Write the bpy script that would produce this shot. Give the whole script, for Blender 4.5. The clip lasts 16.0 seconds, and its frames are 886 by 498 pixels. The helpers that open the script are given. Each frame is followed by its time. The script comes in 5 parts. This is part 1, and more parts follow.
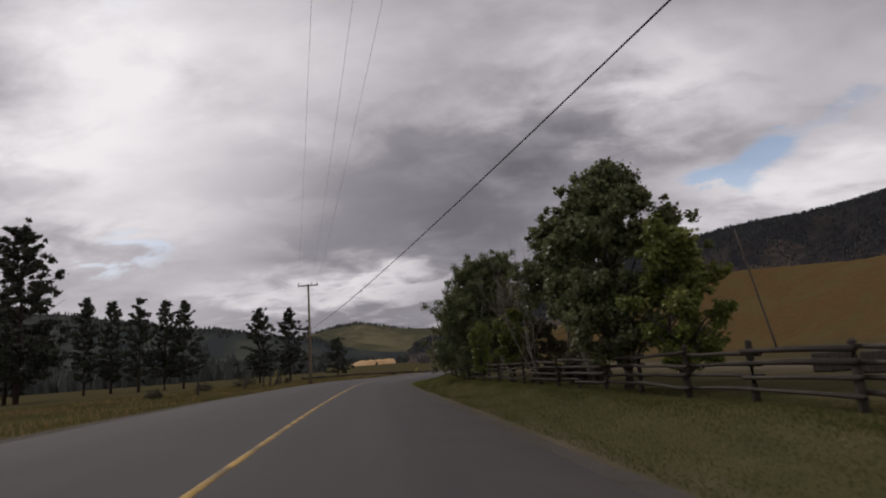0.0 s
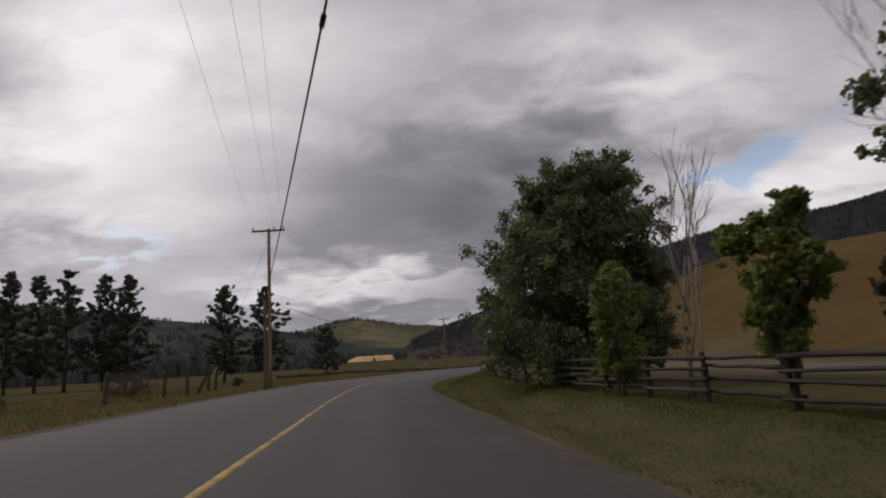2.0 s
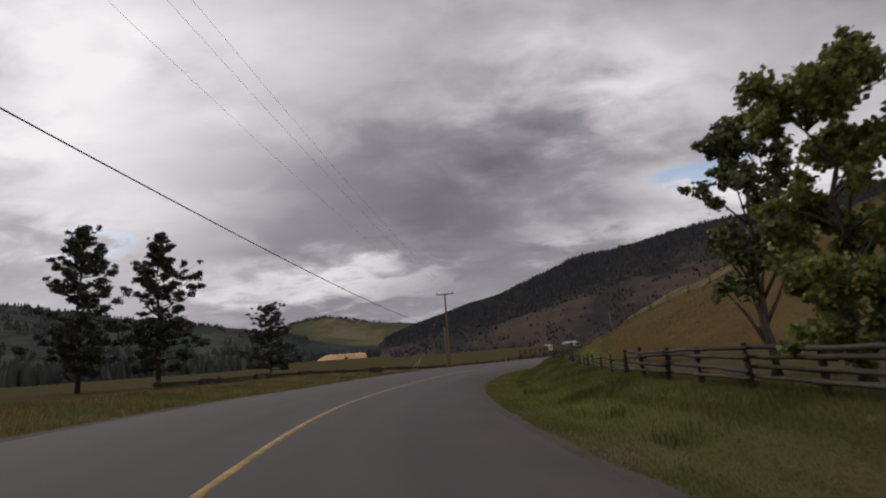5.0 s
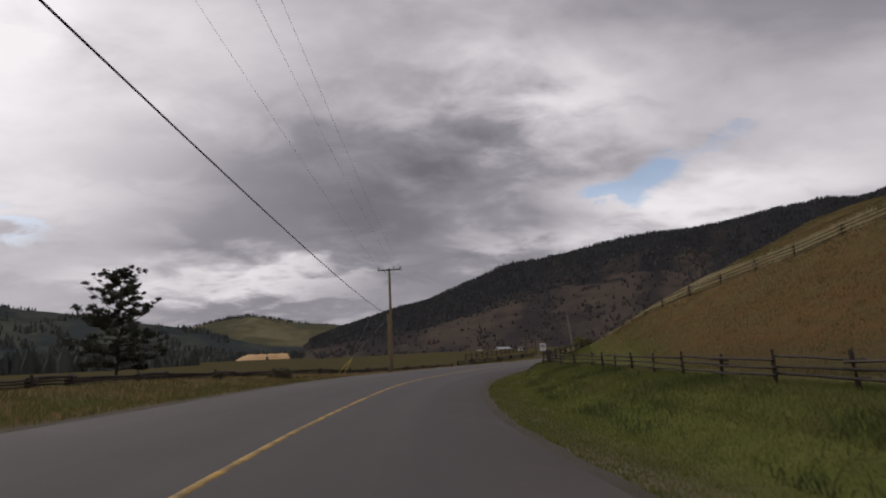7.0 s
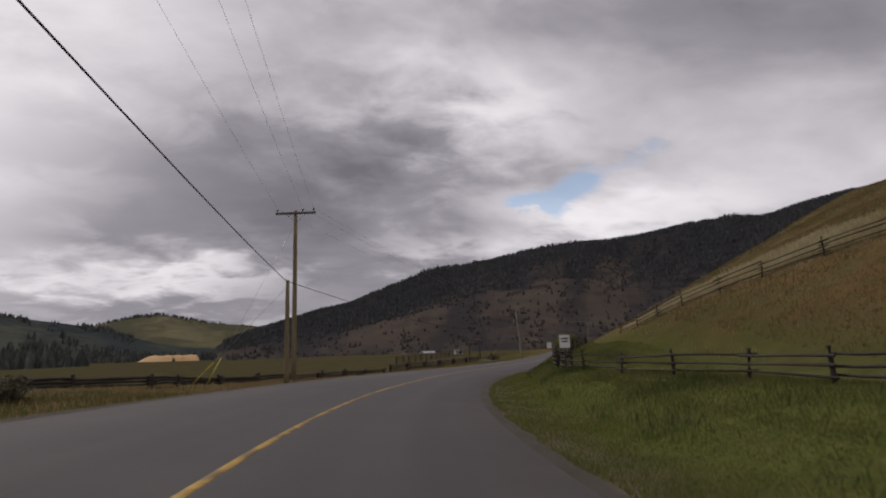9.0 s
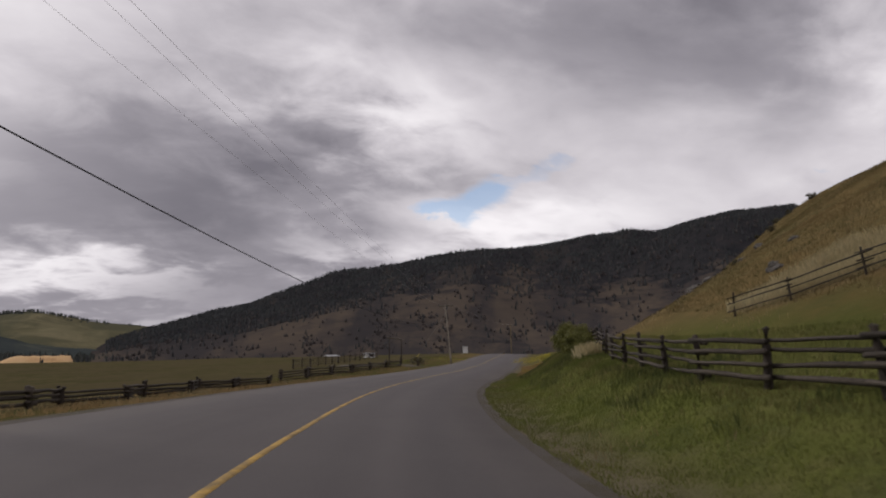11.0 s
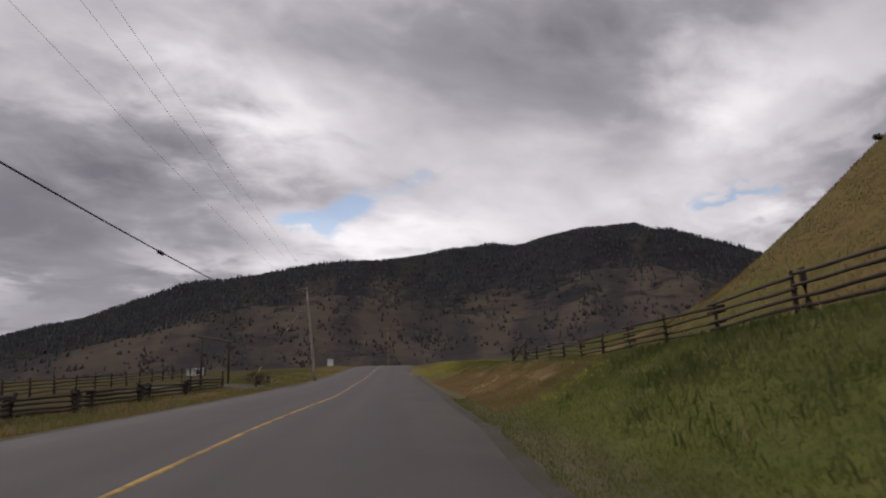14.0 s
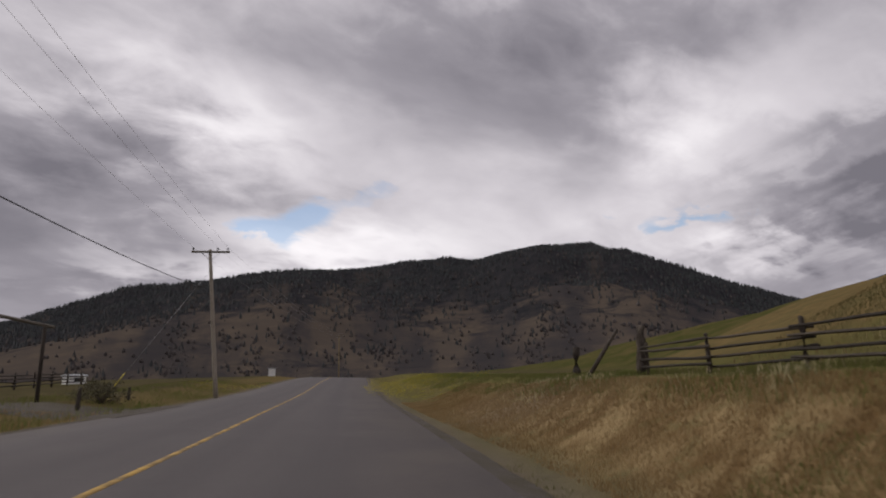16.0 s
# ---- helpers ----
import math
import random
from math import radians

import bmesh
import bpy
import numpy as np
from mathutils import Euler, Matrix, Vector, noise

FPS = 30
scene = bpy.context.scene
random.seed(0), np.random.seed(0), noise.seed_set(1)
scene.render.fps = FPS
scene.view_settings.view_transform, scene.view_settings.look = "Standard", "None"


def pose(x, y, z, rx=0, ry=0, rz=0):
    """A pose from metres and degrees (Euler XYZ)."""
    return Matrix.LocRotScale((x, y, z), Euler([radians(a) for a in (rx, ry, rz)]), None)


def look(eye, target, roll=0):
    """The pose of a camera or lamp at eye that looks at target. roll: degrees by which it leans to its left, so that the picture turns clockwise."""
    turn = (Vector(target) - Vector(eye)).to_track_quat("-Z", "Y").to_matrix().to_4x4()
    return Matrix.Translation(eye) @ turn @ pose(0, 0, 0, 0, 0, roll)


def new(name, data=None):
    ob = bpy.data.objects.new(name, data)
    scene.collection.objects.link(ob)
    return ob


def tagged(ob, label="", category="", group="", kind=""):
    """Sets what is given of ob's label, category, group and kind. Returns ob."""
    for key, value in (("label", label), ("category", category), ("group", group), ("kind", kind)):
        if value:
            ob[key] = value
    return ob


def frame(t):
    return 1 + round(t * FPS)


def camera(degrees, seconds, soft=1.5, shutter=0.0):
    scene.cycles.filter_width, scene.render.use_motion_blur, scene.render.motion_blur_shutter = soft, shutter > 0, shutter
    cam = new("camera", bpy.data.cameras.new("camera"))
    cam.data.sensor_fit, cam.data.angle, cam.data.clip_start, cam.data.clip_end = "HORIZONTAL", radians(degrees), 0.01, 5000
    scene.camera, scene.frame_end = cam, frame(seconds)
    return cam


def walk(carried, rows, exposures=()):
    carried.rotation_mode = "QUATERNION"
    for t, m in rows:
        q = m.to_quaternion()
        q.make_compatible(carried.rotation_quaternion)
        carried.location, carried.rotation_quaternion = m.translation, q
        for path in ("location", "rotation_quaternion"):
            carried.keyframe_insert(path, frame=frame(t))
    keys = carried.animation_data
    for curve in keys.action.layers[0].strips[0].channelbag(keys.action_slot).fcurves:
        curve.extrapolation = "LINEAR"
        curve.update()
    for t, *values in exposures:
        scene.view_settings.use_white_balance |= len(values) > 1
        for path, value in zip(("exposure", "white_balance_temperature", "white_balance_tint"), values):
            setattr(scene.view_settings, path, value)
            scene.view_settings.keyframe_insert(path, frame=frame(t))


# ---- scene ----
cam = camera(71.95, 16.0, soft=2.0, shutter=0.15)
PATH = [
    (0.0, pose(0.00, -0.00, 1.352, 100.82, 4.18, 0.11)),
    (0.5, pose(-0.76, 6.61, 1.390, 100.82, 3.90, 0.12)),
    (1.0, pose(-1.52, 13.15, 1.419, 100.72, 3.69, 0.05)),
    (1.5, pose(-2.27, 19.63, 1.432, 100.74, 3.66, 0.02)),
    (2.0, pose(-3.01, 26.04, 1.426, 100.54, 3.58, -0.12)),
    (2.5, pose(-3.69, 32.40, 1.409, 100.56, 3.98, -0.17)),
    (3.0, pose(-4.38, 38.69, 1.390, 100.56, 3.93, -0.40)),
    (3.5, pose(-5.07, 44.92, 1.371, 100.56, 3.74, -0.57)),
    (4.0, pose(-5.71, 51.07, 1.351, 100.32, 3.67, -0.82)),
    (4.5, pose(-6.28, 57.13, 1.332, 100.22, 3.82, -1.51)),
    (5.0, pose(-6.74, 63.11, 1.308, 100.17, 4.03, -2.66)),
    (5.5, pose(-7.06, 68.99, 1.279, 100.14, 4.15, -4.09)),
    (6.0, pose(-7.23, 74.77, 1.240, 100.08, 3.95, -5.62)),
    (6.5, pose(-7.17, 80.45, 1.189, 100.14, 3.31, -7.62)),
    (7.0, pose(-6.96, 86.04, 1.128, 100.17, 2.55, -9.47)),
    (7.5, pose(-6.54, 91.57, 1.068, 100.23, 2.22, -11.33)),
    (8.0, pose(-5.90, 97.07, 1.037, 100.35, 1.87, -13.25)),
    (8.5, pose(-5.11, 102.57, 1.029, 100.32, 1.81, -15.09)),
    (9.0, pose(-4.20, 108.10, 1.033, 100.30, 1.83, -16.77)),
    (9.5, pose(-3.14, 113.65, 1.041, 100.31, 1.66, -18.50)),
    (10.0, pose(-1.90, 119.21, 1.047, 100.35, 1.41, -20.47)),
    (10.5, pose(-0.43, 124.75, 1.045, 100.41, 1.19, -22.85)),
    (11.0, pose(1.27, 130.23, 1.027, 100.53, 1.19, -25.66)),
    (11.5, pose(3.31, 135.60, 1.000, 100.45, 1.55, -28.67)),
    (12.0, pose(5.58, 140.85, 0.981, 100.57, 2.22, -31.26)),
    (12.5, pose(8.00, 146.00, 0.976, 100.72, 2.71, -33.53)),
    (13.0, pose(10.59, 151.01, 0.986, 100.92, 2.66, -35.37)),
    (13.5, pose(13.30, 155.94, 1.014, 101.10, 2.76, -36.87)),
    (14.0, pose(16.16, 160.77, 1.048, 101.35, 2.86, -38.26)),
    (14.5, pose(19.14, 165.50, 1.090, 101.54, 2.90, -39.54)),
    (15.0, pose(22.23, 170.12, 1.136, 101.77, 2.61, -40.88)),
    (15.5, pose(25.33, 174.68, 1.189, 102.13, 2.22, -41.85)),
    (16.0, pose(28.48, 179.12, 1.242, 102.47, 1.55, -42.67)),
]
walk(cam, PATH, exposures=((0.0, -0.02), (3.5, 0.03), (8.5, 0.10), (12.0, 0.29), (16.0, 0.30)))

# ---- world and light ----
SUN_AZ, SUN_EL = radians(-38), radians(46)


def nodes_of(tree):
    tree.nodes.clear()

    def add(kind, **kw):
        n = tree.nodes.new(kind)
        for key, value in kw.items():
            if key in ("operation", "blend_type", "data_type", "noise_dimensions", "sky_type", "sun_disc", "feature", "attribute_name", "distance", "wave_type", "bands_direction"):
                set_field(n, key, value)
            else:
                sock = n.inputs[int(key[1:])] if key[0] == "i" and key[1:].isdigit() else n.inputs[key]
                if isinstance(value, bpy.types.NodeSocket):
                    tree.links.new(value, sock)
                else:
                    sock.default_value = value
        return n

    return add


def set_field(n, key, value):
    if key == "operation":
        n.operation = value
    elif key == "blend_type":
        n.blend_type = value
    elif key == "data_type":
        n.data_type = value
    elif key == "noise_dimensions":
        n.noise_dimensions = value
    elif key == "sky_type":
        n.sky_type = value
    elif key == "sun_disc":
        n.sun_disc = value
    elif key == "feature":
        n.feature = value
    elif key == "attribute_name":
        n.attribute_name = value
    elif key == "distance":
        n.distance = value
    elif key == "wave_type":
        n.wave_type = value
    elif key == "bands_direction":
        n.bands_direction = value


def mth(add, op, a, b=None, c=None):
    kw = {"i0": a}
    if b is not None:
        kw["i1"] = b
    if c is not None:
        kw["i2"] = c
    return add("ShaderNodeMath", operation=op, **kw).outputs[0]


def mixc(add, fac, a, b, blend="MIX"):
    n = add("ShaderNodeMix", data_type="RGBA", blend_type=blend)
    tree = n.id_data
    for idx, value in ((0, fac), (6, a), (7, b)):
        if isinstance(value, bpy.types.NodeSocket):
            tree.links.new(value, n.inputs[idx])
        else:
            n.inputs[idx].default_value = value if idx == 0 else (*value[:3], 1)
    return n.outputs[2]


def ramp(add, value, stops):
    n = add("ShaderNodeValToRGB", i0=value)
    el = n.color_ramp.elements
    while len(el) < len(stops):
        el.new(0.5)
    for e, (pos, col) in zip(el, stops):
        e.position = pos
        e.color = (col, col, col, 1) if not isinstance(col, tuple) else (*col, 1)
    return n.outputs[0]


world = bpy.data.worlds.new("sky")
scene.world = world
world.use_nodes = True
add = nodes_of(world.node_tree)
direction = add("ShaderNodeTexCoord").outputs["Generated"]
xyz = add("ShaderNodeSeparateXYZ", i0=direction)
az0 = mth(add, "ARCTAN2", xyz.outputs[0], xyz.outputs[1])
el0 = mth(add, "ARCSINE", xyz.outputs[2])
# a flat cloud deck: the pattern shrinks towards the horizon
deck = mth(add, "ADD", mth(add, "MAXIMUM", xyz.outputs[2], 0.0), 0.30)
flat = add("ShaderNodeCombineXYZ", i0=mth(add, "DIVIDE", xyz.outputs[0], deck), i1=mth(add, "DIVIDE", xyz.outputs[1], deck))
stretch = add("ShaderNodeMapping", Vector=flat.outputs[0], Rotation=(0, 0, radians(32)), Scale=(1.0, 1.35, 1.0)).outputs[0]
big = add("ShaderNodeTexNoise", Vector=stretch, Scale=1.7, Detail=6.0, Roughness=0.50, Distortion=0.25)
fine = add("ShaderNodeTexNoise", Vector=stretch, Scale=5.2, Detail=7.0, Roughness=0.55, Distortion=0.3)
bend = mth(add, "MULTIPLY", mth(add, "SUBTRACT", fine.outputs[0], 0.5), 0.30)
bend2 = mth(add, "MULTIPLY", mth(add, "SUBTRACT", big.outputs[0], 0.5), 0.22)
az = mth(add, "ADD", az0, mth(add, "ADD", bend, bend2))
el = mth(add, "ADD", el0, mth(add, "MULTIPLY", mth(add, "SUBTRACT", bend, bend2), 0.55))


def blob(a, e, wide, high, weight):
    """A soft patch of cloud or of open sky: centre and half sizes in degrees."""
    u = mth(add, "DIVIDE", mth(add, "SUBTRACT", az, radians(a)), radians(wide))
    v = mth(add, "DIVIDE", mth(add, "SUBTRACT", el, radians(e)), radians(high))
    r = mth(add, "ADD", mth(add, "MULTIPLY", u, u), mth(add, "MULTIPLY", v, v))
    return mth(add, "MULTIPLY", mth(add, "POWER", 2.718, mth(add, "MULTIPLY", r, -1.0)), weight)


def total(blobs):
    out = blob(*blobs[0])
    for b in blobs[1:]:
        out = mth(add, "ADD", out, blob(*b))
    return out


cloud = total([
    (-24, 27, 15, 11, 0.36), (-9, 7.9, 10, 1.6, 0.36), (-27, 14, 14, 2.6, 0.22), (-30, 19, 8, 3, 0.18), (16, 10.8, 7, 1.4, 0.16),
    (32, 12, 13, 2.6, 0.30), (22, 24, 8, 4.5, 0.16), (30, 23, 12, 4.5, 0.16), (42, 29, 12, 7, -0.20), (70, 21, 9, 6.5, 0.24), (72, 10, 5, 1.5, 0.25),
    (50, 15, 16, 5, 0.20), (-8, 30, 10, 8, 0.10),
    (-3, 17, 12, 5, -0.22), (8, 14, 12, 5, -0.26), (-12, 12.6, 8, 1.8, -0.14), (-6, 4.6, 14, 1.4, -0.20), (12, 21, 9, 6, -0.12),
    (56, 27, 11, 8, -0.14), (81, 14.0, 10, 5.0, -0.42), (88, 10, 9, 5, -0.22), (6, 12, 8, 5, -0.10), (-28, 9, 10, 6, 0.08), (80, 18.8, 9, 1.4, -0.12), (80, 14.8, 9, 1.2, -0.14), (79, 16.8, 7, 0.9, 0.10), (10, 8, 8, 3, -0.12), (-38, 9, 10, 4, -0.04)])
slant = add("ShaderNodeCombineXYZ", i0=mth(add, "MULTIPLY_ADD", az0, 2.2, mth(add, "MULTIPLY", el0, 0.8)), i1=mth(add, "MULTIPLY_ADD", az0, -3.0, mth(add, "MULTIPLY", el0, 11.0)))
bars = add("ShaderNodeTexNoise", Vector=slant.outputs[0], Scale=1.6, Detail=5.0, Roughness=0.55, Distortion=0.35).outputs[0]
bars = mth(add, "MULTIPLY", mth(add, "SUBTRACT", bars, 0.5), blob(83, 10, 15, 7, 1.5))
low_calm = mth(add, "MINIMUM", mth(add, "MAXIMUM", mth(add, "MULTIPLY", el0, 2.2), 0.10), 1.0)
wisps = mth(add, "MULTIPLY", mth(add, "SUBTRACT", big.outputs[0], 0.5), mth(add, "MULTIPLY_ADD", low_calm, 0.55, 0.30))
wisps2 = mth(add, "MULTIPLY", mth(add, "SUBTRACT", fine.outputs[0], 0.5), mth(add, "MULTIPLY", low_calm, 0.50))
cover = mth(add, "ADD", mth(add, "ADD", cloud, 0.52), mth(add, "ADD", bars, mth(add, "ADD", wisps, wisps2)))
cloud_colour = add("ShaderNodeValToRGB", i0=cover)
ramp_el = cloud_colour.color_ramp.elements
ramp_el.new(0.4), ramp_el.new(0.7)
for e, (pos, col) in zip(ramp_el, ((0.08, (0.155, 0.146, 0.170)), (0.38, (0.275, 0.258, 0.288)), (0.66, (0.53, 0.500, 0.532)), (1.0, (0.88, 0.845, 0.865)))):
    e.position, e.color = pos, (*col, 1)
gaps = total([(28.2, 13.8, 2.6, 2.3, 1.25), (31.2, 16.0, 2.6, 1.6, 0.75), (36.0, 17.4, 3.0, 1.3, 0.48), (-27, 11.6, 3.8, 1.6, 0.58), (-27, 31, 4, 1.8, 0.45), (67, 12.6, 4.2, 1.0, 0.8), (59, 14, 2.4, 0.9, 0.4)])
open_sky = mth(add, "MINIMUM", mth(add, "MAXIMUM", mth(add, "MULTIPLY", mth(add, "SUBTRACT", mth(add, "ADD", gaps, mth(add, "MULTIPLY", wisps2, -0.9)), 0.30), 1.45), 0.0), 0.70)
sky = add("ShaderNodeTexSky", sky_type="NISHITA", sun_disc=False)
sky.sun_elevation, sky.sun_rotation = SUN_EL, SUN_AZ
blue = mixc(add, 1.0, sky.outputs[0], (0.115, 0.115, 0.115), "MULTIPLY")
colour = mixc(add, open_sky, cloud_colour.outputs[0], blue)
back = add("ShaderNodeBackground", Color=colour, Strength=1.0)
add("ShaderNodeOutputWorld", Surface=back.outputs[0])

sun = new("sun", bpy.data.lights.new("sun", "SUN"))
sun.data.energy, sun.data.angle, sun.data.color = 0.9, radians(14), (1.0, 0.95, 0.88)
sun.matrix_world = look((0, 0, 60), (-math.sin(SUN_AZ) * math.cos(SUN_EL) * 10, -math.cos(SUN_AZ) * math.cos(SUN_EL) * 10, 60 - math.sin(SUN_EL) * 10))


# ---- materials ----
def material(name, tones, scale=1.0, rough=0.85, bump=0.0, bump_scale=None, metal=0.0, stretch_by=(1, 1, 1), world_space=False, per_object=0.0, per_island=0.0, patch=None, patch_scale=0.1, translucent=0.0, gloss=0.3, matted=False):
    """A surface of several tones at two scales, with fine relief."""
    m = bpy.data.materials.new(name)
    m.use_nodes = True
    add = nodes_of(m.node_tree)
    where = add("ShaderNodeNewGeometry").outputs["Position"] if world_space else add("ShaderNodeTexCoord").outputs["Object"]
    vec = add("ShaderNodeMapping", Vector=where, Scale=stretch_by).outputs[0]
    grain = add("ShaderNodeTexNoise", Vector=vec, Scale=scale, Detail=6.0, Roughness=0.65).outputs[0]
    n = add("ShaderNodeValToRGB", i0=grain)
    els = n.color_ramp.elements
    while len(els) < len(tones):
        els.new(0.5)
    for k, (e, t) in enumerate(zip(els, tones)):
        e.position, e.color = 0.28 + 0.44 * k / max(1, len(tones) - 1), (*t, 1)
    col = n.outputs[0]
    if patch:
        wide = add("ShaderNodeTexNoise", Vector=where, Scale=patch_scale, Detail=4.0, Roughness=0.6, Distortion=0.4).outputs[0]
        col = mixc(add, ramp(add, wide, ((0.42, 0.0), (0.60, 1.0))), col, patch)
    if per_object or per_island:
        rnd = add("ShaderNodeObjectInfo").outputs["Random"] if per_object else add("ShaderNodeNewGeometry").outputs["Random Per Island"]
        amount = per_object or per_island
        gain = mth(add, "MULTIPLY_ADD", rnd, 2 * amount, 1.0 - amount)
        vm = add("ShaderNodeVectorMath", operation="SCALE", i0=col)
        m.node_tree.links.new(gain, vm.inputs["Scale"])
        col = vm.outputs[0]
    bsdf = add("ShaderNodeBsdfPrincipled", Roughness=rough, Metallic=metal)
    bsdf.inputs["Specular IOR Level"].default_value = gloss
    m.node_tree.links.new(col, bsdf.inputs["Base Color"])
    if bump:
        fine_n = add("ShaderNodeTexNoise", Vector=vec, Scale=bump_scale or scale * 3, Detail=5.0).outputs[0]
        bp = add("ShaderNodeBump", Strength=bump, Height=fine_n)
        bp.inputs["Distance"].default_value = 0.03
        m.node_tree.links.new(bp.outputs[0], bsdf.inputs["Normal"])
    shader = bsdf.outputs[0]
    if matted:
        # blades in a mat are lit as the mat is
        own = add("ShaderNodeVectorMath", operation="SCALE", i0=add("ShaderNodeNewGeometry").outputs["Normal"])
        own.inputs["Scale"].default_value = 0.25
        up = add("ShaderNodeVectorMath", operation="NORMALIZE", i0=add("ShaderNodeVectorMath", operation="ADD", i0=own.outputs[0], i1=(0.0, 0.0, 1.0)).outputs[0]).outputs[0]
        shader = add("ShaderNodeBsdfDiffuse", Color=col, Normal=up).outputs[0]
    if translucent:
        tr = add("ShaderNodeBsdfTranslucent", Color=col)
        mix = add("ShaderNodeMixShader", i0=translucent, i1=shader, i2=tr.outputs[0])
        shader = mix.outputs[0]
    add("ShaderNodeOutputMaterial", Surface=shader)
    return m


def asphalt_material():
    m = bpy.data.materials.new("asphalt")
    m.use_nodes = True
    add = nodes_of(m.node_tree)
    pos = add("ShaderNodeNewGeometry").outputs["Position"]
    uv = add("ShaderNodeUVMap").outputs[0]
    along = add("ShaderNodeSeparateXYZ", i0=uv)
    stone = add("ShaderNodeTexNoise", Vector=pos, Scale=55.0, Detail=4.0, Roughness=0.7).outputs[0]
    streak = add("ShaderNodeTexNoise", Vector=add("ShaderNodeMapping", Vector=uv, Scale=(0.05, 1.6, 1)).outputs[0], Scale=1.0, Detail=5.0).outputs[0]
    blot = add("ShaderNodeTexNoise", Vector=pos, Scale=0.35, Detail=6.0, Roughness=0.62).outputs[0]
    col = mixc(add, ramp(add, stone, ((0.3, 0.0), (0.7, 1.0))), (0.066, 0.059, 0.058), (0.112, 0.101, 0.099))
    col = mixc(add, ramp(add, streak, ((0.36, 0.0), (0.66, 0.40))), col, (0.068, 0.061, 0.061))
    col = mixc(add, ramp(add, blot, ((0.45, 0.0), (0.70, 0.30))), col, (0.118, 0.107, 0.103))
    # wheel tracks polished darker in each lane
    tracks = 0
    for off in (-2.6, -1.0, 1.15, 2.75):
        d = mth(add, "DIVIDE", mth(add, "SUBTRACT", along.outputs[1], off), 0.50)
        g = mth(add, "POWER", 2.718, mth(add, "MULTIPLY", mth(add, "MULTIPLY", d, d), -1.0))
        tracks = g if tracks == 0 else mth(add, "ADD", tracks, g)
    col = mixc(add, mth(add, "MULTIPLY", tracks, mth(add, "MULTIPLY_ADD", blot, 0.45, 0.02)), col, (0.060, 0.055, 0.056))
    # dust carried in from the gravel along both edges
    dust = add("ShaderNodeMapRange", Value=mth(add, "ABSOLUTE", along.outputs[1]))
    for key, value in (("From Min", 3.1), ("From Max", 4.9), ("To Min", 0.0), ("To Max", 0.55)):
        dust.inputs[key].default_value = value
    col = mixc(add, mth(add, "MULTIPLY", dust.outputs[0], ramp(add, blot, ((0.35, 0.3), (0.62, 1.0)))), col, (0.128, 0.110, 0.094))
    # the tone rises along the road, from s = 40 to s = 170
    tone_along = add("ShaderNodeMapRange", Value=along.outputs[0])
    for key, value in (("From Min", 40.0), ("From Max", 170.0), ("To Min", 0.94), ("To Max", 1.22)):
        tone_along.inputs[key].default_value = value
    toned = add("ShaderNodeVectorMath", operation="SCALE", i0=col)
    m.node_tree.links.new(tone_along.outputs[0], toned.inputs["Scale"])
    col = toned.outputs[0]
    bsdf = add("ShaderNodeBsdfPrincipled", Roughness=0.80)
    bsdf.inputs["Specular IOR Level"].default_value = 0.18
    m.node_tree.links.new(col, bsdf.inputs["Base Color"])
    bp = add("ShaderNodeBump", Strength=0.5, Height=stone)
    bp.inputs["Distance"].default_value = 0.008
    m.node_tree.links.new(bp.outputs[0], bsdf.inputs["Normal"])
    add("ShaderNodeOutputMaterial", Surface=bsdf.outputs[0])
    return m


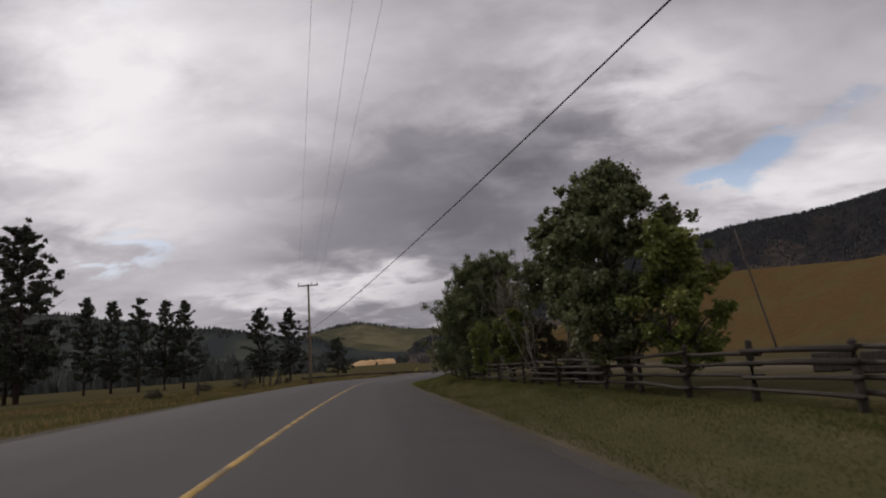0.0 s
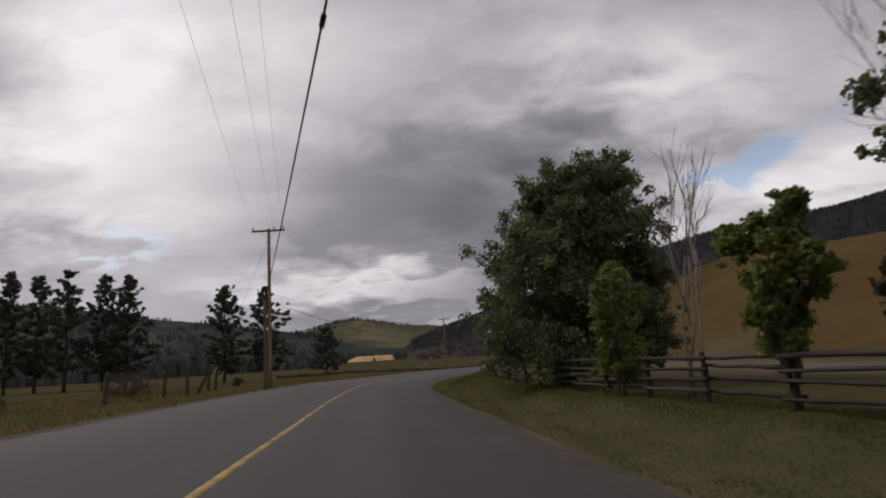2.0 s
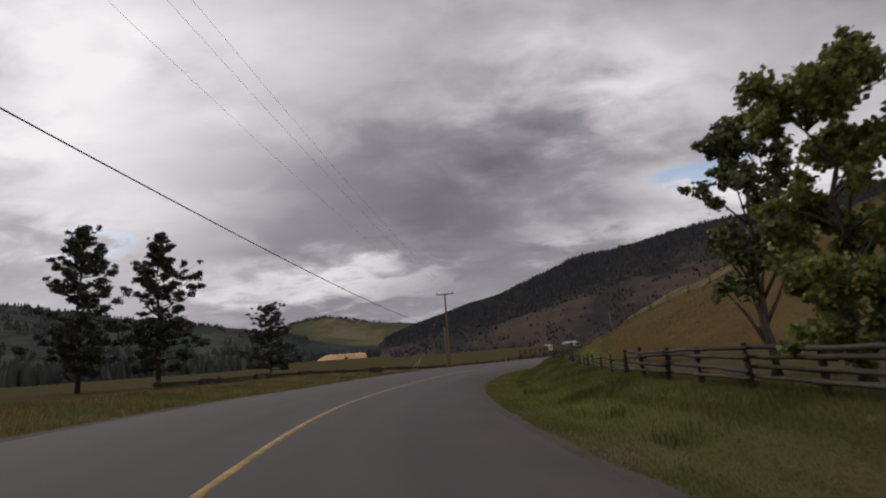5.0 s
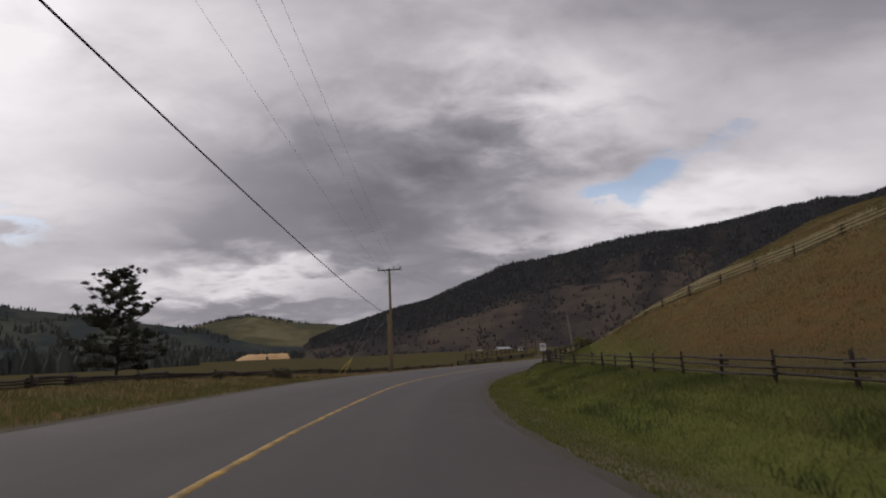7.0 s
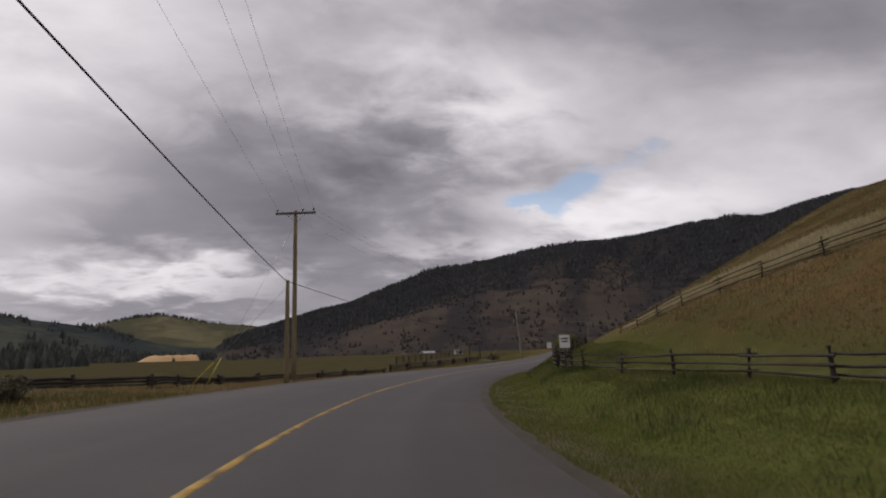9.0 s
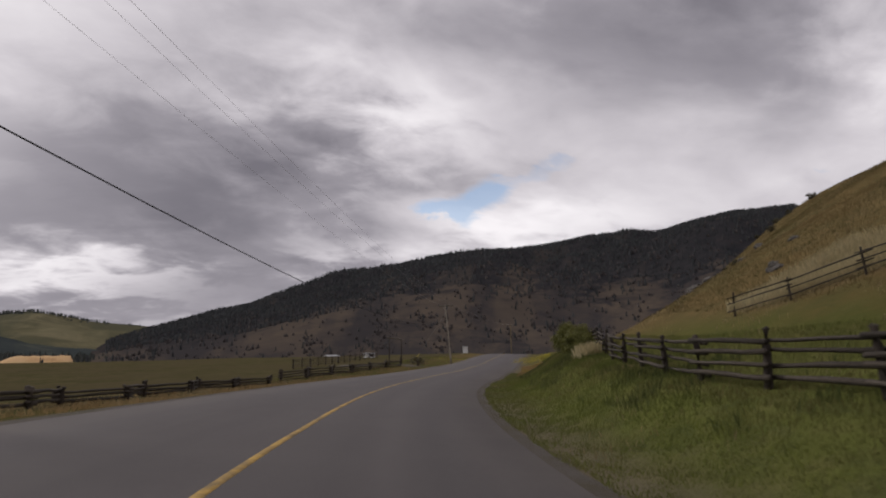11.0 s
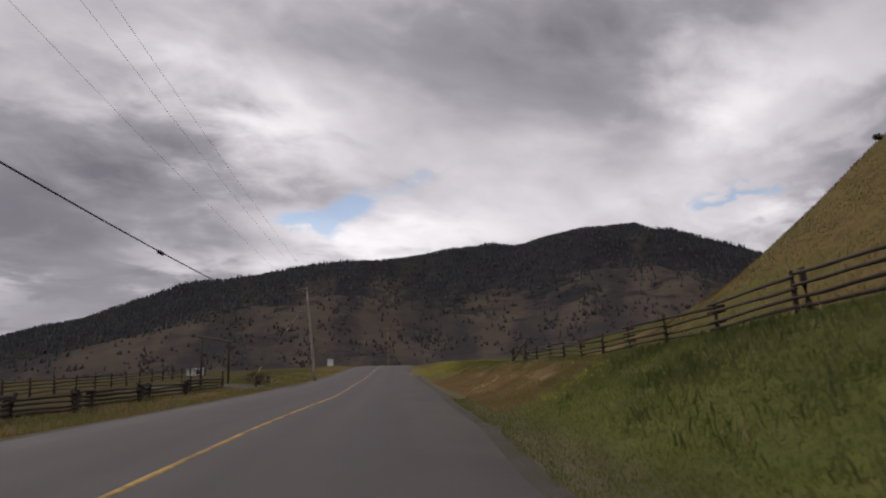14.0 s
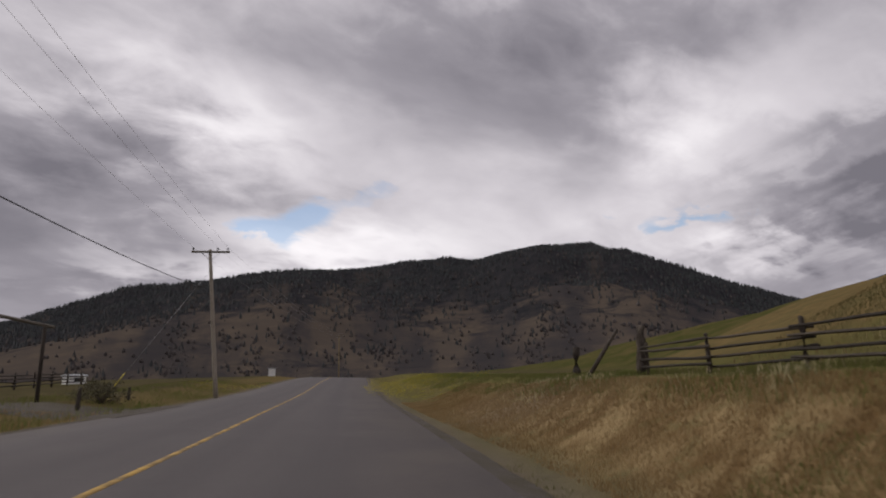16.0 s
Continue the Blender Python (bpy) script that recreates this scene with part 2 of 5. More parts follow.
def ground_material():
    """Grass, dry slope and bare soil, mixed by the painted plan of the land (attribute 'land': r dry, g lush, b bare)."""
    m = bpy.data.materials.new("meadow")
    m.use_nodes = True
    add = nodes_of(m.node_tree)
    pos = add("ShaderNodeNewGeometry").outputs["Position"]
    n1 = add("ShaderNodeTexNoise", Vector=pos, Scale=9.0, Detail=6.0, Roughness=0.7).outputs[0]
    n2 = add("ShaderNodeTexNoise", Vector=pos, Scale=0.22, Detail=6.0, Roughness=0.62, Distortion=0.6).outputs[0]
    n3 = add("ShaderNodeTexNoise", Vector=pos, Scale=1.6, Detail=5.0, Roughness=0.6).outputs[0]
    land = add("ShaderNodeSeparateColor", i0=add("ShaderNodeAttribute", attribute_name="land").outputs[0])
    n4 = add("ShaderNodeTexNoise", Vector=add("ShaderNodeMapping", Vector=pos, Scale=(1, 1, 3.0)).outputs[0], Scale=0.75, Detail=7.0, Roughness=0.68, Distortion=0.5).outputs[0]
    hue = add("ShaderNodeSeparateColor", i0=add("ShaderNodeAttribute", attribute_name="hue").outputs[0])
    grass = mixc(add, n1, (0.051, 0.048, 0.022), (0.094, 0.084, 0.037))
    straw = mixc(add, n1, (0.077, 0.062, 0.034), (0.147, 0.119, 0.065))
    base = mixc(add, ramp(add, n2, ((0.40, 0.1), (0.60, 0.85))), grass, straw)
    base = mixc(add, ramp(add, n4, ((0.42, 0.0), (0.62, 0.6))), base, (0.045, 0.048, 0.022))
    n6 = add("ShaderNodeTexNoise", Vector=pos, Scale=0.05, Detail=7.0, Roughness=0.66, Distortion=0.6).outputs[0]
    base = mixc(add, ramp(add, n6, ((0.44, 0.0), (0.58, 0.75))), base, mixc(add, n3, (0.062, 0.050, 0.027), (0.112, 0.092, 0.054)))
    lush = mixc(add, n1, (0.078, 0.090, 0.022), (0.136, 0.148, 0.041))
    lush = mixc(add, ramp(add, n3, ((0.5, 0.0), (0.7, 0.5))), lush, (0.170, 0.158, 0.060))
    lush = mixc(add, ramp(add, n4, ((0.50, 0.0), (0.66, 0.55))), lush, (0.051, 0.063, 0.025))
    dry = mixc(add, n3, (0.097, 0.057, 0.025), (0.178, 0.108, 0.048))
    tan = mixc(add, n3, (0.122, 0.086, 0.037), (0.216, 0.155, 0.072))
    dry = mixc(add, hue.outputs[0], dry, tan)
    dry = mixc(add, ramp(add, n4, ((0.44, 0.0), (0.60, 0.65))), dry, (0.102, 0.084, 0.038))
    dry = mixc(add, ramp(add, n2, ((0.46, 0.0), (0.60, 0.55))), dry, (0.128, 0.108, 0.048))
    dry = mixc(add, mth(add, "MULTIPLY", hue.outputs[1], ramp(add, n2, ((0.30, 0.35), (0.60, 1.0)))), dry, mixc(add, n3, (0.044, 0.049, 0.015), (0.079, 0.083, 0.028)))
    n5 = add("ShaderNodeTexNoise", Vector=add("ShaderNodeMapping", Vector=pos, Rotation=(0, 0, radians(-57)), Scale=(0.35, 1.6, 1.0)).outputs[0], Scale=0.8, Detail=6.0, Roughness=0.62).outputs[0]
    stubble = mixc(add, ramp(add, n5, ((0.40, 0.0), (0.60, 1.0))), (0.142, 0.090, 0.041), (0.289, 0.209, 0.107))
    stubble = mixc(add, ramp(add, n3, ((0.52, 0.0), (0.70, 0.7))), stubble, (0.135, 0.124, 0.054))
    bare = mixc(add, n1, (0.13, 0.105, 0.082), (0.24, 0.20, 0.16))
    jitter = mth(add, "MULTIPLY", mth(add, "SUBTRACT", n2, 0.5), 0.9)

    def weight(sock):
        return mth(add, "MINIMUM", mth(add, "MAXIMUM", mth(add, "ADD", sock, mth(add, "MULTIPLY", jitter, mth(add, "MULTIPLY", sock, mth(add, "SUBTRACT", 1.6, sock)))), 0.0), 1.0)

    col = mixc(add, weight(land.outputs[0]), base, dry)
    col = mixc(add, weight(land.outputs[1]), col, lush)
    col = mixc(add, weight(hue.outputs[2]), col, stubble)
    col = mixc(add, weight(land.outputs[2]), col, bare)
    bsdf = add("ShaderNodeBsdfPrincipled", Roughness=0.95)
    bsdf.inputs["Specular IOR Level"].default_value = 0.0
    m.node_tree.links.new(col, bsdf.inputs["Base Color"])
    bp = add("ShaderNodeBump", Strength=0.45, Height=mth(add, "ADD", n1, n3))
    bp.inputs["Distance"].default_value = 0.12
    m.node_tree.links.new(bp.outputs[0], bsdf.inputs["Normal"])
    add("ShaderNodeOutputMaterial", Surface=bsdf.outputs[0])
    return m


def hill_material(name, tones, scale, mottle=0.4):
    m = bpy.data.materials.new(name)
    m.use_nodes = True
    add = nodes_of(m.node_tree)
    pos = add("ShaderNodeNewGeometry").outputs["Position"]
    n1 = add("ShaderNodeTexNoise", Vector=pos, Scale=scale, Detail=9.0, Roughness=0.66, Distortion=0.5).outputs[0]
    n2 = add("ShaderNodeTexNoise", Vector=pos, Scale=scale * 9, Detail=5.0, Roughness=0.7).outputs[0]
    land = add("ShaderNodeSeparateColor", i0=add("ShaderNodeAttribute", attribute_name="land").outputs[0])
    open_land = mixc(add, ramp(add, n1, ((0.36, 0.0), (0.62, 1.0))), tones[0], tones[1])
    wood = mixc(add, ramp(add, n2, ((0.35, 0.0), (0.65, 1.0))), tones[2], tones[3])
    w = mth(add, "ADD", land.outputs[0], mth(add, "MULTIPLY", mth(add, "SUBTRACT", n1, 0.5), 1.7))
    n4 = add("ShaderNodeTexNoise", Vector=pos, Scale=scale * 4, Detail=7.0, Roughness=0.7, Distortion=0.8).outputs[0]
    w = ramp(add, mth(add, "ADD", w, mth(add, "MULTIPLY", mth(add, "SUBTRACT", n4, 0.47), mottle)), ((0.38, 0.0), (0.60, 1.0)))
    n3 = add("ShaderNodeTexNoise", Vector=pos, Scale=scale * 26, Detail=6.0, Roughness=0.75).outputs[0]
    scrub = mixc(add, n3, tones[3], tones[0])
    open_land = mixc(add, ramp(add, n4, ((0.40, 0.0), (0.58, 0.9))), open_land, scrub)
    open_land = mixc(add, ramp(add, n3, ((0.46, 0.0), (0.62, 0.55))), open_land, tones[3])
    open_land = mixc(add, ramp(add, land.outputs[1], ((0.55, 0.0), (0.75, 0.45))), open_land, tones[1])
    open_land = mixc(add, ramp(add, land.outputs[1], ((0.26, 0.80), (0.50, 0.0))), open_land, tones[3])
    col = mixc(add, mth(add, "MULTIPLY", w, ramp(add, land.outputs[1], ((0.66, 1.0), (0.88, 0.6)))), open_land, wood)
    bsdf = add("ShaderNodeBsdfPrincipled", Roughness=1.0)
    bsdf.inputs["Specular IOR Level"].default_value = 0.0
    m.node_tree.links.new(col, bsdf.inputs["Base Color"])
    add("ShaderNodeOutputMaterial", Surface=bsdf.outputs[0])
    return m


ASPHALT = asphalt_material()
GROUND = ground_material()
LINE = material("yellow_line_paint", ((0.35, 0.212, 0.042), (0.54, 0.345, 0.082)), 7.0, 0.7, 0.3, world_space=True, patch=(0.20, 0.135, 0.052), patch_scale=1.5)
GRAVEL = material("gravel", ((0.066, 0.056, 0.046), (0.095, 0.082, 0.069), (0.130, 0.113, 0.095)), 22.0, 0.95, 0.9, world_space=True, patch=(0.078, 0.066, 0.044), patch_scale=0.7)
RAIL = material("weathered_rail", ((0.026, 0.020, 0.016), (0.060, 0.049, 0.039), (0.108, 0.090, 0.073)), 5.0, 0.9, 0.6, stretch_by=(0.35, 5, 5), per_object=0.35)
POST = material("weathered_post", ((0.026, 0.020, 0.016), (0.062, 0.050, 0.040), (0.112, 0.094, 0.078)), 5.0, 0.92, 0.6, stretch_by=(5, 5, 0.4), per_object=0.3)
POLE = material("treated_pole_wood", ((0.13, 0.098, 0.055), (0.22, 0.17, 0.095), (0.29, 0.24, 0.15)), 4.0, 0.85, 0.4, stretch_by=(6, 6, 0.25))
POLE_OLD = material("old_pole_wood", ((0.07, 0.055, 0.042), (0.13, 0.105, 0.08), (0.19, 0.16, 0.125)), 4.0, 0.9, 0.4, stretch_by=(6, 6, 0.25))
ARM = material("crossarm_wood", ((0.10, 0.085, 0.065), (0.20, 0.175, 0.14)), 6.0, 0.9, 0.4, stretch_by=(0.3, 6, 6))
STEEL = material("galvanised_steel", ((0.30, 0.30, 0.31), (0.45, 0.45, 0.46)), 12.0, 0.5, 0.1, metal=0.8)
CERAMIC = material("dark_ceramic", ((0.02, 0.018, 0.02), (0.045, 0.04, 0.04)), 20.0, 0.3)
CABLE = material("black_cable", ((0.012, 0.012, 0.013), (0.03, 0.03, 0.032)), 9.0, 0.6)
WIRE = material("dull_aluminium_wire", ((0.30, 0.30, 0.305), (0.42, 0.42, 0.43)), 9.0, 0.6)
GUARD = material("yellow_guard", ((0.45, 0.36, 0.04), (0.60, 0.50, 0.08)), 8.0, 0.5)
POLE_GREY = material("bleached_pole_wood", ((0.20, 0.175, 0.14), (0.31, 0.275, 0.225), (0.40, 0.36, 0.30)), 4.0, 0.85, 0.4, stretch_by=(6, 6, 0.25))
BARK = material("grey_bark", ((0.045, 0.038, 0.03), (0.11, 0.095, 0.078), (0.17, 0.15, 0.125)), 6.0, 0.95, 0.8, stretch_by=(4, 4, 0.8))
PINE_BARK = material("pine_bark", ((0.028, 0.02, 0.015), (0.08, 0.055, 0.04)), 6.0, 0.95, 0.8, stretch_by=(4, 4, 0.8))
DEAD = material("bare_dead_wood", ((0.15, 0.13, 0.11), (0.28, 0.255, 0.225)), 6.0, 0.9, 0.3)
LEAF = material("poplar_leaf", ((0.081, 0.098, 0.040), (0.152, 0.171, 0.074), (0.262, 0.271, 0.152)), 0.9, 0.45, per_island=0.5, translucent=0.38, gloss=0.4)
LEAF_PALE = material("pale_green_leaf", ((0.110, 0.138, 0.032), (0.180, 0.208, 0.052), (0.280, 0.295, 0.095)), 0.7, 0.45, per_island=0.45, translucent=0.38)
LEAF_DULL = material("dull_thicket_leaf", ((0.074, 0.068, 0.041), (0.120, 0.105, 0.062)), 0.6, 0.7, per_island=0.4, translucent=0.22)
LEAF_OLIVE = material("olive_bush_leaf", ((0.110, 0.117, 0.033), (0.186, 0.186, 0.054), (0.276, 0.258, 0.090)), 0.8, 0.6, per_island=0.35, translucent=0.3)
NEEDLE = material("pine_needle", ((0.038, 0.042, 0.032), (0.066, 0.072, 0.050), (0.115, 0.118, 0.080)), 0.8, 0.6, per_island=0.5)
BLADE = material("green_grass_blade", ((0.134, 0.155, 0.044), (0.176, 0.199, 0.058), (0.245, 0.252, 0.087)), 0.45, 0.7, world_space=True, per_island=0.10, translucent=0.45, matted=True, patch=(0.228, 0.213, 0.082), patch_scale=0.30)
BLADE_DRY = material("dry_grass_blade", ((0.259, 0.163, 0.075), (0.384, 0.263, 0.127), (0.501, 0.369, 0.194)), 0.3, 0.8, world_space=True, per_island=0.2, translucent=0.45, matted=True)
FRESH = material("fresh_grass_blade", ((0.165, 0.198, 0.045), (0.217, 0.249, 0.060), (0.285, 0.307, 0.087)), 0.5, 0.7, world_space=True, per_island=0.10, translucent=0.45, matted=True)
STRAW = material("straw_blade", ((0.463, 0.384, 0.212), (0.642, 0.541, 0.311), (0.750, 0.681, 0.426)), 0.5, 0.8, world_space=True, per_island=0.25, translucent=0.45, matted=True)
STRAW_DULL = material("dull_straw_blade", ((0.297, 0.234, 0.123), (0.396, 0.317, 0.173), (0.514, 0.422, 0.250)), 0.4, 0.8, world_space=True, per_island=0.25, translucent=0.45, matted=True)
BLADE_DARK = material("dark_tall_grass", ((0.070, 0.092, 0.034), (0.105, 0.128, 0.046), (0.150, 0.165, 0.068)), 0.6, 0.7, world_space=True, per_island=0.15, translucent=0.45, matted=True)
SLOPE_BLADE = material("slope_grass_blade", ((0.162, 0.116, 0.052), (0.248, 0.180, 0.083), (0.342, 0.255, 0.130)), 0.25, 0.8, world_space=True, per_island=0.2, translucent=0.45, matted=True, patch=(0.135, 0.125, 0.052), patch_scale=0.16)
BLADE_DULL = material("dull_grass_blade", ((0.093, 0.098, 0.035), (0.143, 0.144, 0.051), (0.213, 0.183, 0.078)), 0.35, 0.8, world_space=True, per_island=0.12, translucent=0.45, matted=True)
FLOWER = material("yellow_flower", ((0.45, 0.38, 0.03), (0.60, 0.52, 0.06)), 3.0, 0.7)
# conifer tones lightened towards blue-grey to stand in for aerial haze
FOREST = material("far_conifer", ((0.034, 0.037, 0.040), (0.055, 0.058, 0.058)), 0.02, 1.0, world_space=True, per_island=0.25)
# paler copy of the far conifer tones, valley haze put into the colour
BELT = material("hazed_conifer", ((0.044, 0.050, 0.046), (0.074, 0.078, 0.066)), 0.02, 1.0, world_space=True, per_island=0.3)
SCRUB = material("far_scrub", ((0.052, 0.045, 0.044), (0.092, 0.079, 0.073)), 0.03, 1.0, world_space=True, per_island=0.35)
RIDGE_LAND = hill_material("forested_ridge", ((0.066, 0.055, 0.050), (0.110, 0.087, 0.066), (0.022, 0.023, 0.026), (0.042, 0.039, 0.041)), 0.0045, 2.2)
PALE_LAND = hill_material("grassy_hill", ((0.110, 0.100, 0.056), (0.185, 0.162, 0.098), (0.022, 0.030, 0.028), (0.078, 0.078, 0.052)), 0.0022)
# the blue-grey cast of haze is mixed into these hill tones
WOODED_LAND = hill_material("wooded_hills", ((0.062, 0.068, 0.058), (0.102, 0.104, 0.080), (0.028, 0.036, 0.040), (0.046, 0.054, 0.055)), 0.003)
# distance haze is painted into the mountain's base colours as blue
HAZED_LAND = hill_material("haze_tinted_mountain", ((0.06, 0.09, 0.11), (0.10, 0.14, 0.17), (0.045, 0.075, 0.095), (0.07, 0.105, 0.13)), 0.002)
SAND = material("quarry_sand", ((0.42, 0.25, 0.11), (0.58, 0.37, 0.18), (0.66, 0.45, 0.24)), 0.05, 0.95, world_space=True)
WHITE = material("white_paint", ((0.66, 0.66, 0.64), (0.80, 0.80, 0.78)), 5.0, 0.6)
ROOF = material("grey_metal_roof", ((0.30, 0.31, 0.32), (0.42, 0.43, 0.44)), 3.0, 0.5)
DARK = material("dark_opening", ((0.015, 0.014, 0.013), (0.03, 0.028, 0.026)), 4.0, 0.9)
ROCK = material("grey_rock", ((0.055, 0.050, 0.046), (0.115, 0.105, 0.094), (0.19, 0.175, 0.16)), 4.0, 0.95, 0.8)


# ---- plan of the road and the land ----
# centre of the road every 20 m from s = -60, with its height
ROAD = np.array([
    (4.78, -59.85, -0.17), (2.49, -39.98, -0.05), (0.20, -20.11, 0.06), (-2.09, -0.24, 0.18), (-4.36, 19.39, 0.26), (-6.61, 39.71, 0.22),
    (-8.57, 59.37, 0.15), (-9.57, 79.94, 0.05), (-7.85, 99.59, -0.13), (-3.94, 119.70, -0.12), (2.39, 139.12, -0.17), (10.90, 157.31, -0.15),
    (21.44, 174.66, -0.04), (32.50, 191.02, 0.18), (43.55, 207.71, 0.45), (54.75, 224.29, 0.95), (66.0, 240.83, 1.70), (77.4, 257.26, 2.40),
    (88.8, 273.68, 2.90), (100.2, 290.1, 3.15)])
EDGE_R = ((-60, 5.4), (60, 5.4), (80, 5.7), (88, 5.6), (96, 5.3), (104, 5.0), (145, 4.9), (165, 4.95), (175, 5.2), (182, 5.75), (195, 5.8), (215, 6.1), (300, 6.2))
EDGE_L = -4.7
# the painted line wanders a little about the middle of the road
LINE_OFF = ((-60, 0.14), (7, 0.15), (20, 0.16), (40, 0.23), (52, 0.26), (62, 0.28), (82, 0.25), (93, 0.20), (99, 0.19), (110, 0.33), (139, 0.30), (146, 0.32), (157, 0.16), (163, 0.12), (170, 0.08), (181, 0.08), (192, 0.28), (197, 0.41), (204, 0.32), (215, 0.2), (300, 0.2))


def smooth_line(ctrl, per):
    out = []
    for i in range(len(ctrl) - 1):
        p0, p1, p2, p3 = ctrl[max(i - 1, 0)], ctrl[i], ctrl[i + 1], ctrl[min(i + 2, len(ctrl) - 1)]
        for k in range(per):
            u = k / per
            out.append(0.5 * (2 * p1 + (p2 - p0) * u + (2 * p0 - 5 * p1 + 4 * p2 - p3) * u * u + (3 * p1 - p0 - 3 * p2 + p3) * u ** 3))
    out.append(ctrl[-1])
    return np.array(out)


LINE_PTS = smooth_line(ROAD, 20)
step = np.hypot(*np.diff(LINE_PTS[:, :2], axis=0).T)
S_OF = np.concatenate([[0], np.cumsum(step)]) - 60.0
tang = np.gradient(LINE_PTS[:, :2], axis=0)
tang /= np.linalg.norm(tang, axis=1)[:, None]


def along(s):
    """Point, height and right-hand direction of the road's centre at s."""
    x, y, z = (np.interp(s, S_OF, LINE_PTS[:, k]) for k in range(3))
    tx, ty = np.interp(s, S_OF, tang[:, 0]), np.interp(s, S_OF, tang[:, 1])
    n = np.hypot(tx, ty)
    return x, y, z, ty / n, -tx / n


def at(s, off):
    x, y, z, rx, ry = along(s)
    return x + rx * off, y + ry * off


def rel(x, y):
    """Distance along the road and to its right (numpy arrays)."""
    x, y = np.atleast_1d(np.asarray(x, float)), np.atleast_1d(np.asarray(y, float))
    s, off = np.empty(len(x)), np.empty(len(x))
    coarse = LINE_PTS[::2]
    ct, cs = tang[::2], S_OF[::2]
    for a in range(0, len(x), 20000):
        px, py = x[a:a + 20000], y[a:a + 20000]
        d = (px[:, None] - coarse[None, :, 0]) ** 2 + (py[:, None] - coarse[None, :, 1]) ** 2
        i = d.argmin(1)
        dx, dy = px - coarse[i, 0], py - coarse[i, 1]
        s[a:a + 20000] = cs[i] + dx * ct[i, 0] + dy * ct[i, 1]
        off[a:a + 20000] = dx * ct[i, 1] - dy * ct[i, 0]
    far = (np.abs(off) > 60) | (s < -60) | (s > S_OF[-1])
    rad = np.hypot(x - 5, y - 100)
    return s, np.where(far & (rad > 400), np.sign(off) * rad, off)


def tab(s, pairs):
    return np.interp(s, [p[0] for p in pairs], [p[1] for p in pairs])


def bank(s):
    return tab(s, ((-60, 0.085), (140, 0.085), (165, 0.062), (185, 0.045), (300, 0.03)))


FENCE_OFF = ((-60, 10.2), (30, 10.8), (50, 10.1), (75, 10.3), (107, 11.5), (115, 11.4), (125, 11.1), (136, 8.6), (145, 8.5), (157, 9.7), (165, 10.8), (173, 11.2), (190, 11.3), (205, 11.5), (215, 12.2), (300, 14))
FENCE_Z = ((-60, 0.0), (60, 0.0), (80, 0.15), (107, 0.18), (124, 0.30), (140, 0.42), (146, 0.5), (157, 1.0), (164, 1.65), (173, 1.88), (177, 1.82), (182, 1.52), (192, 1.26), (205, 1.35), (215, 1.40), (240, 1.8), (300, 3.2))
FOOT = ((-60, 46), (50, 42), (90, 26), (110, 16), (128, 12), (140, 8), (160, 8), (180, 14.2), (215, 19.5), (240, 22), (300, 30))
CREST_OFF = ((-60, 64), (60, 59), (100, 45.1), (150, 43.9), (180, 39), (300, 46.2))
CREST_Z = ((-60, 9), (0, 9), (50, 8.8), (75, 10.2), (100, 11.7), (125, 13.9), (150, 14.7), (165, 15.7), (198, 18), (212, 10.2), (222, 8.4), (240, 6.9), (260, 6.5), (300, 5))
LEFT_Z = ((-60, 0.55), (60, 0.75), (120, 0.55), (137, 0.25), (155, -0.25), (175, -0.3), (196, 0.1), (212, 0.6), (228, 1.1), (260, 2.2), (300, 3.4))


def lump(x, y, size, seed):
    """Cheap smooth unevenness from a few waves."""
    out = 0
    for k in range(5):
        a = seed * 1.7 + k * 2.4
        f = (1 + 0.6 * k) / size
        out = out + np.sin((x * np.cos(a) + y * np.sin(a)) * f * 2.1 + a * 3.1) / (1 + 0.6 * k)
    return out * 0.4


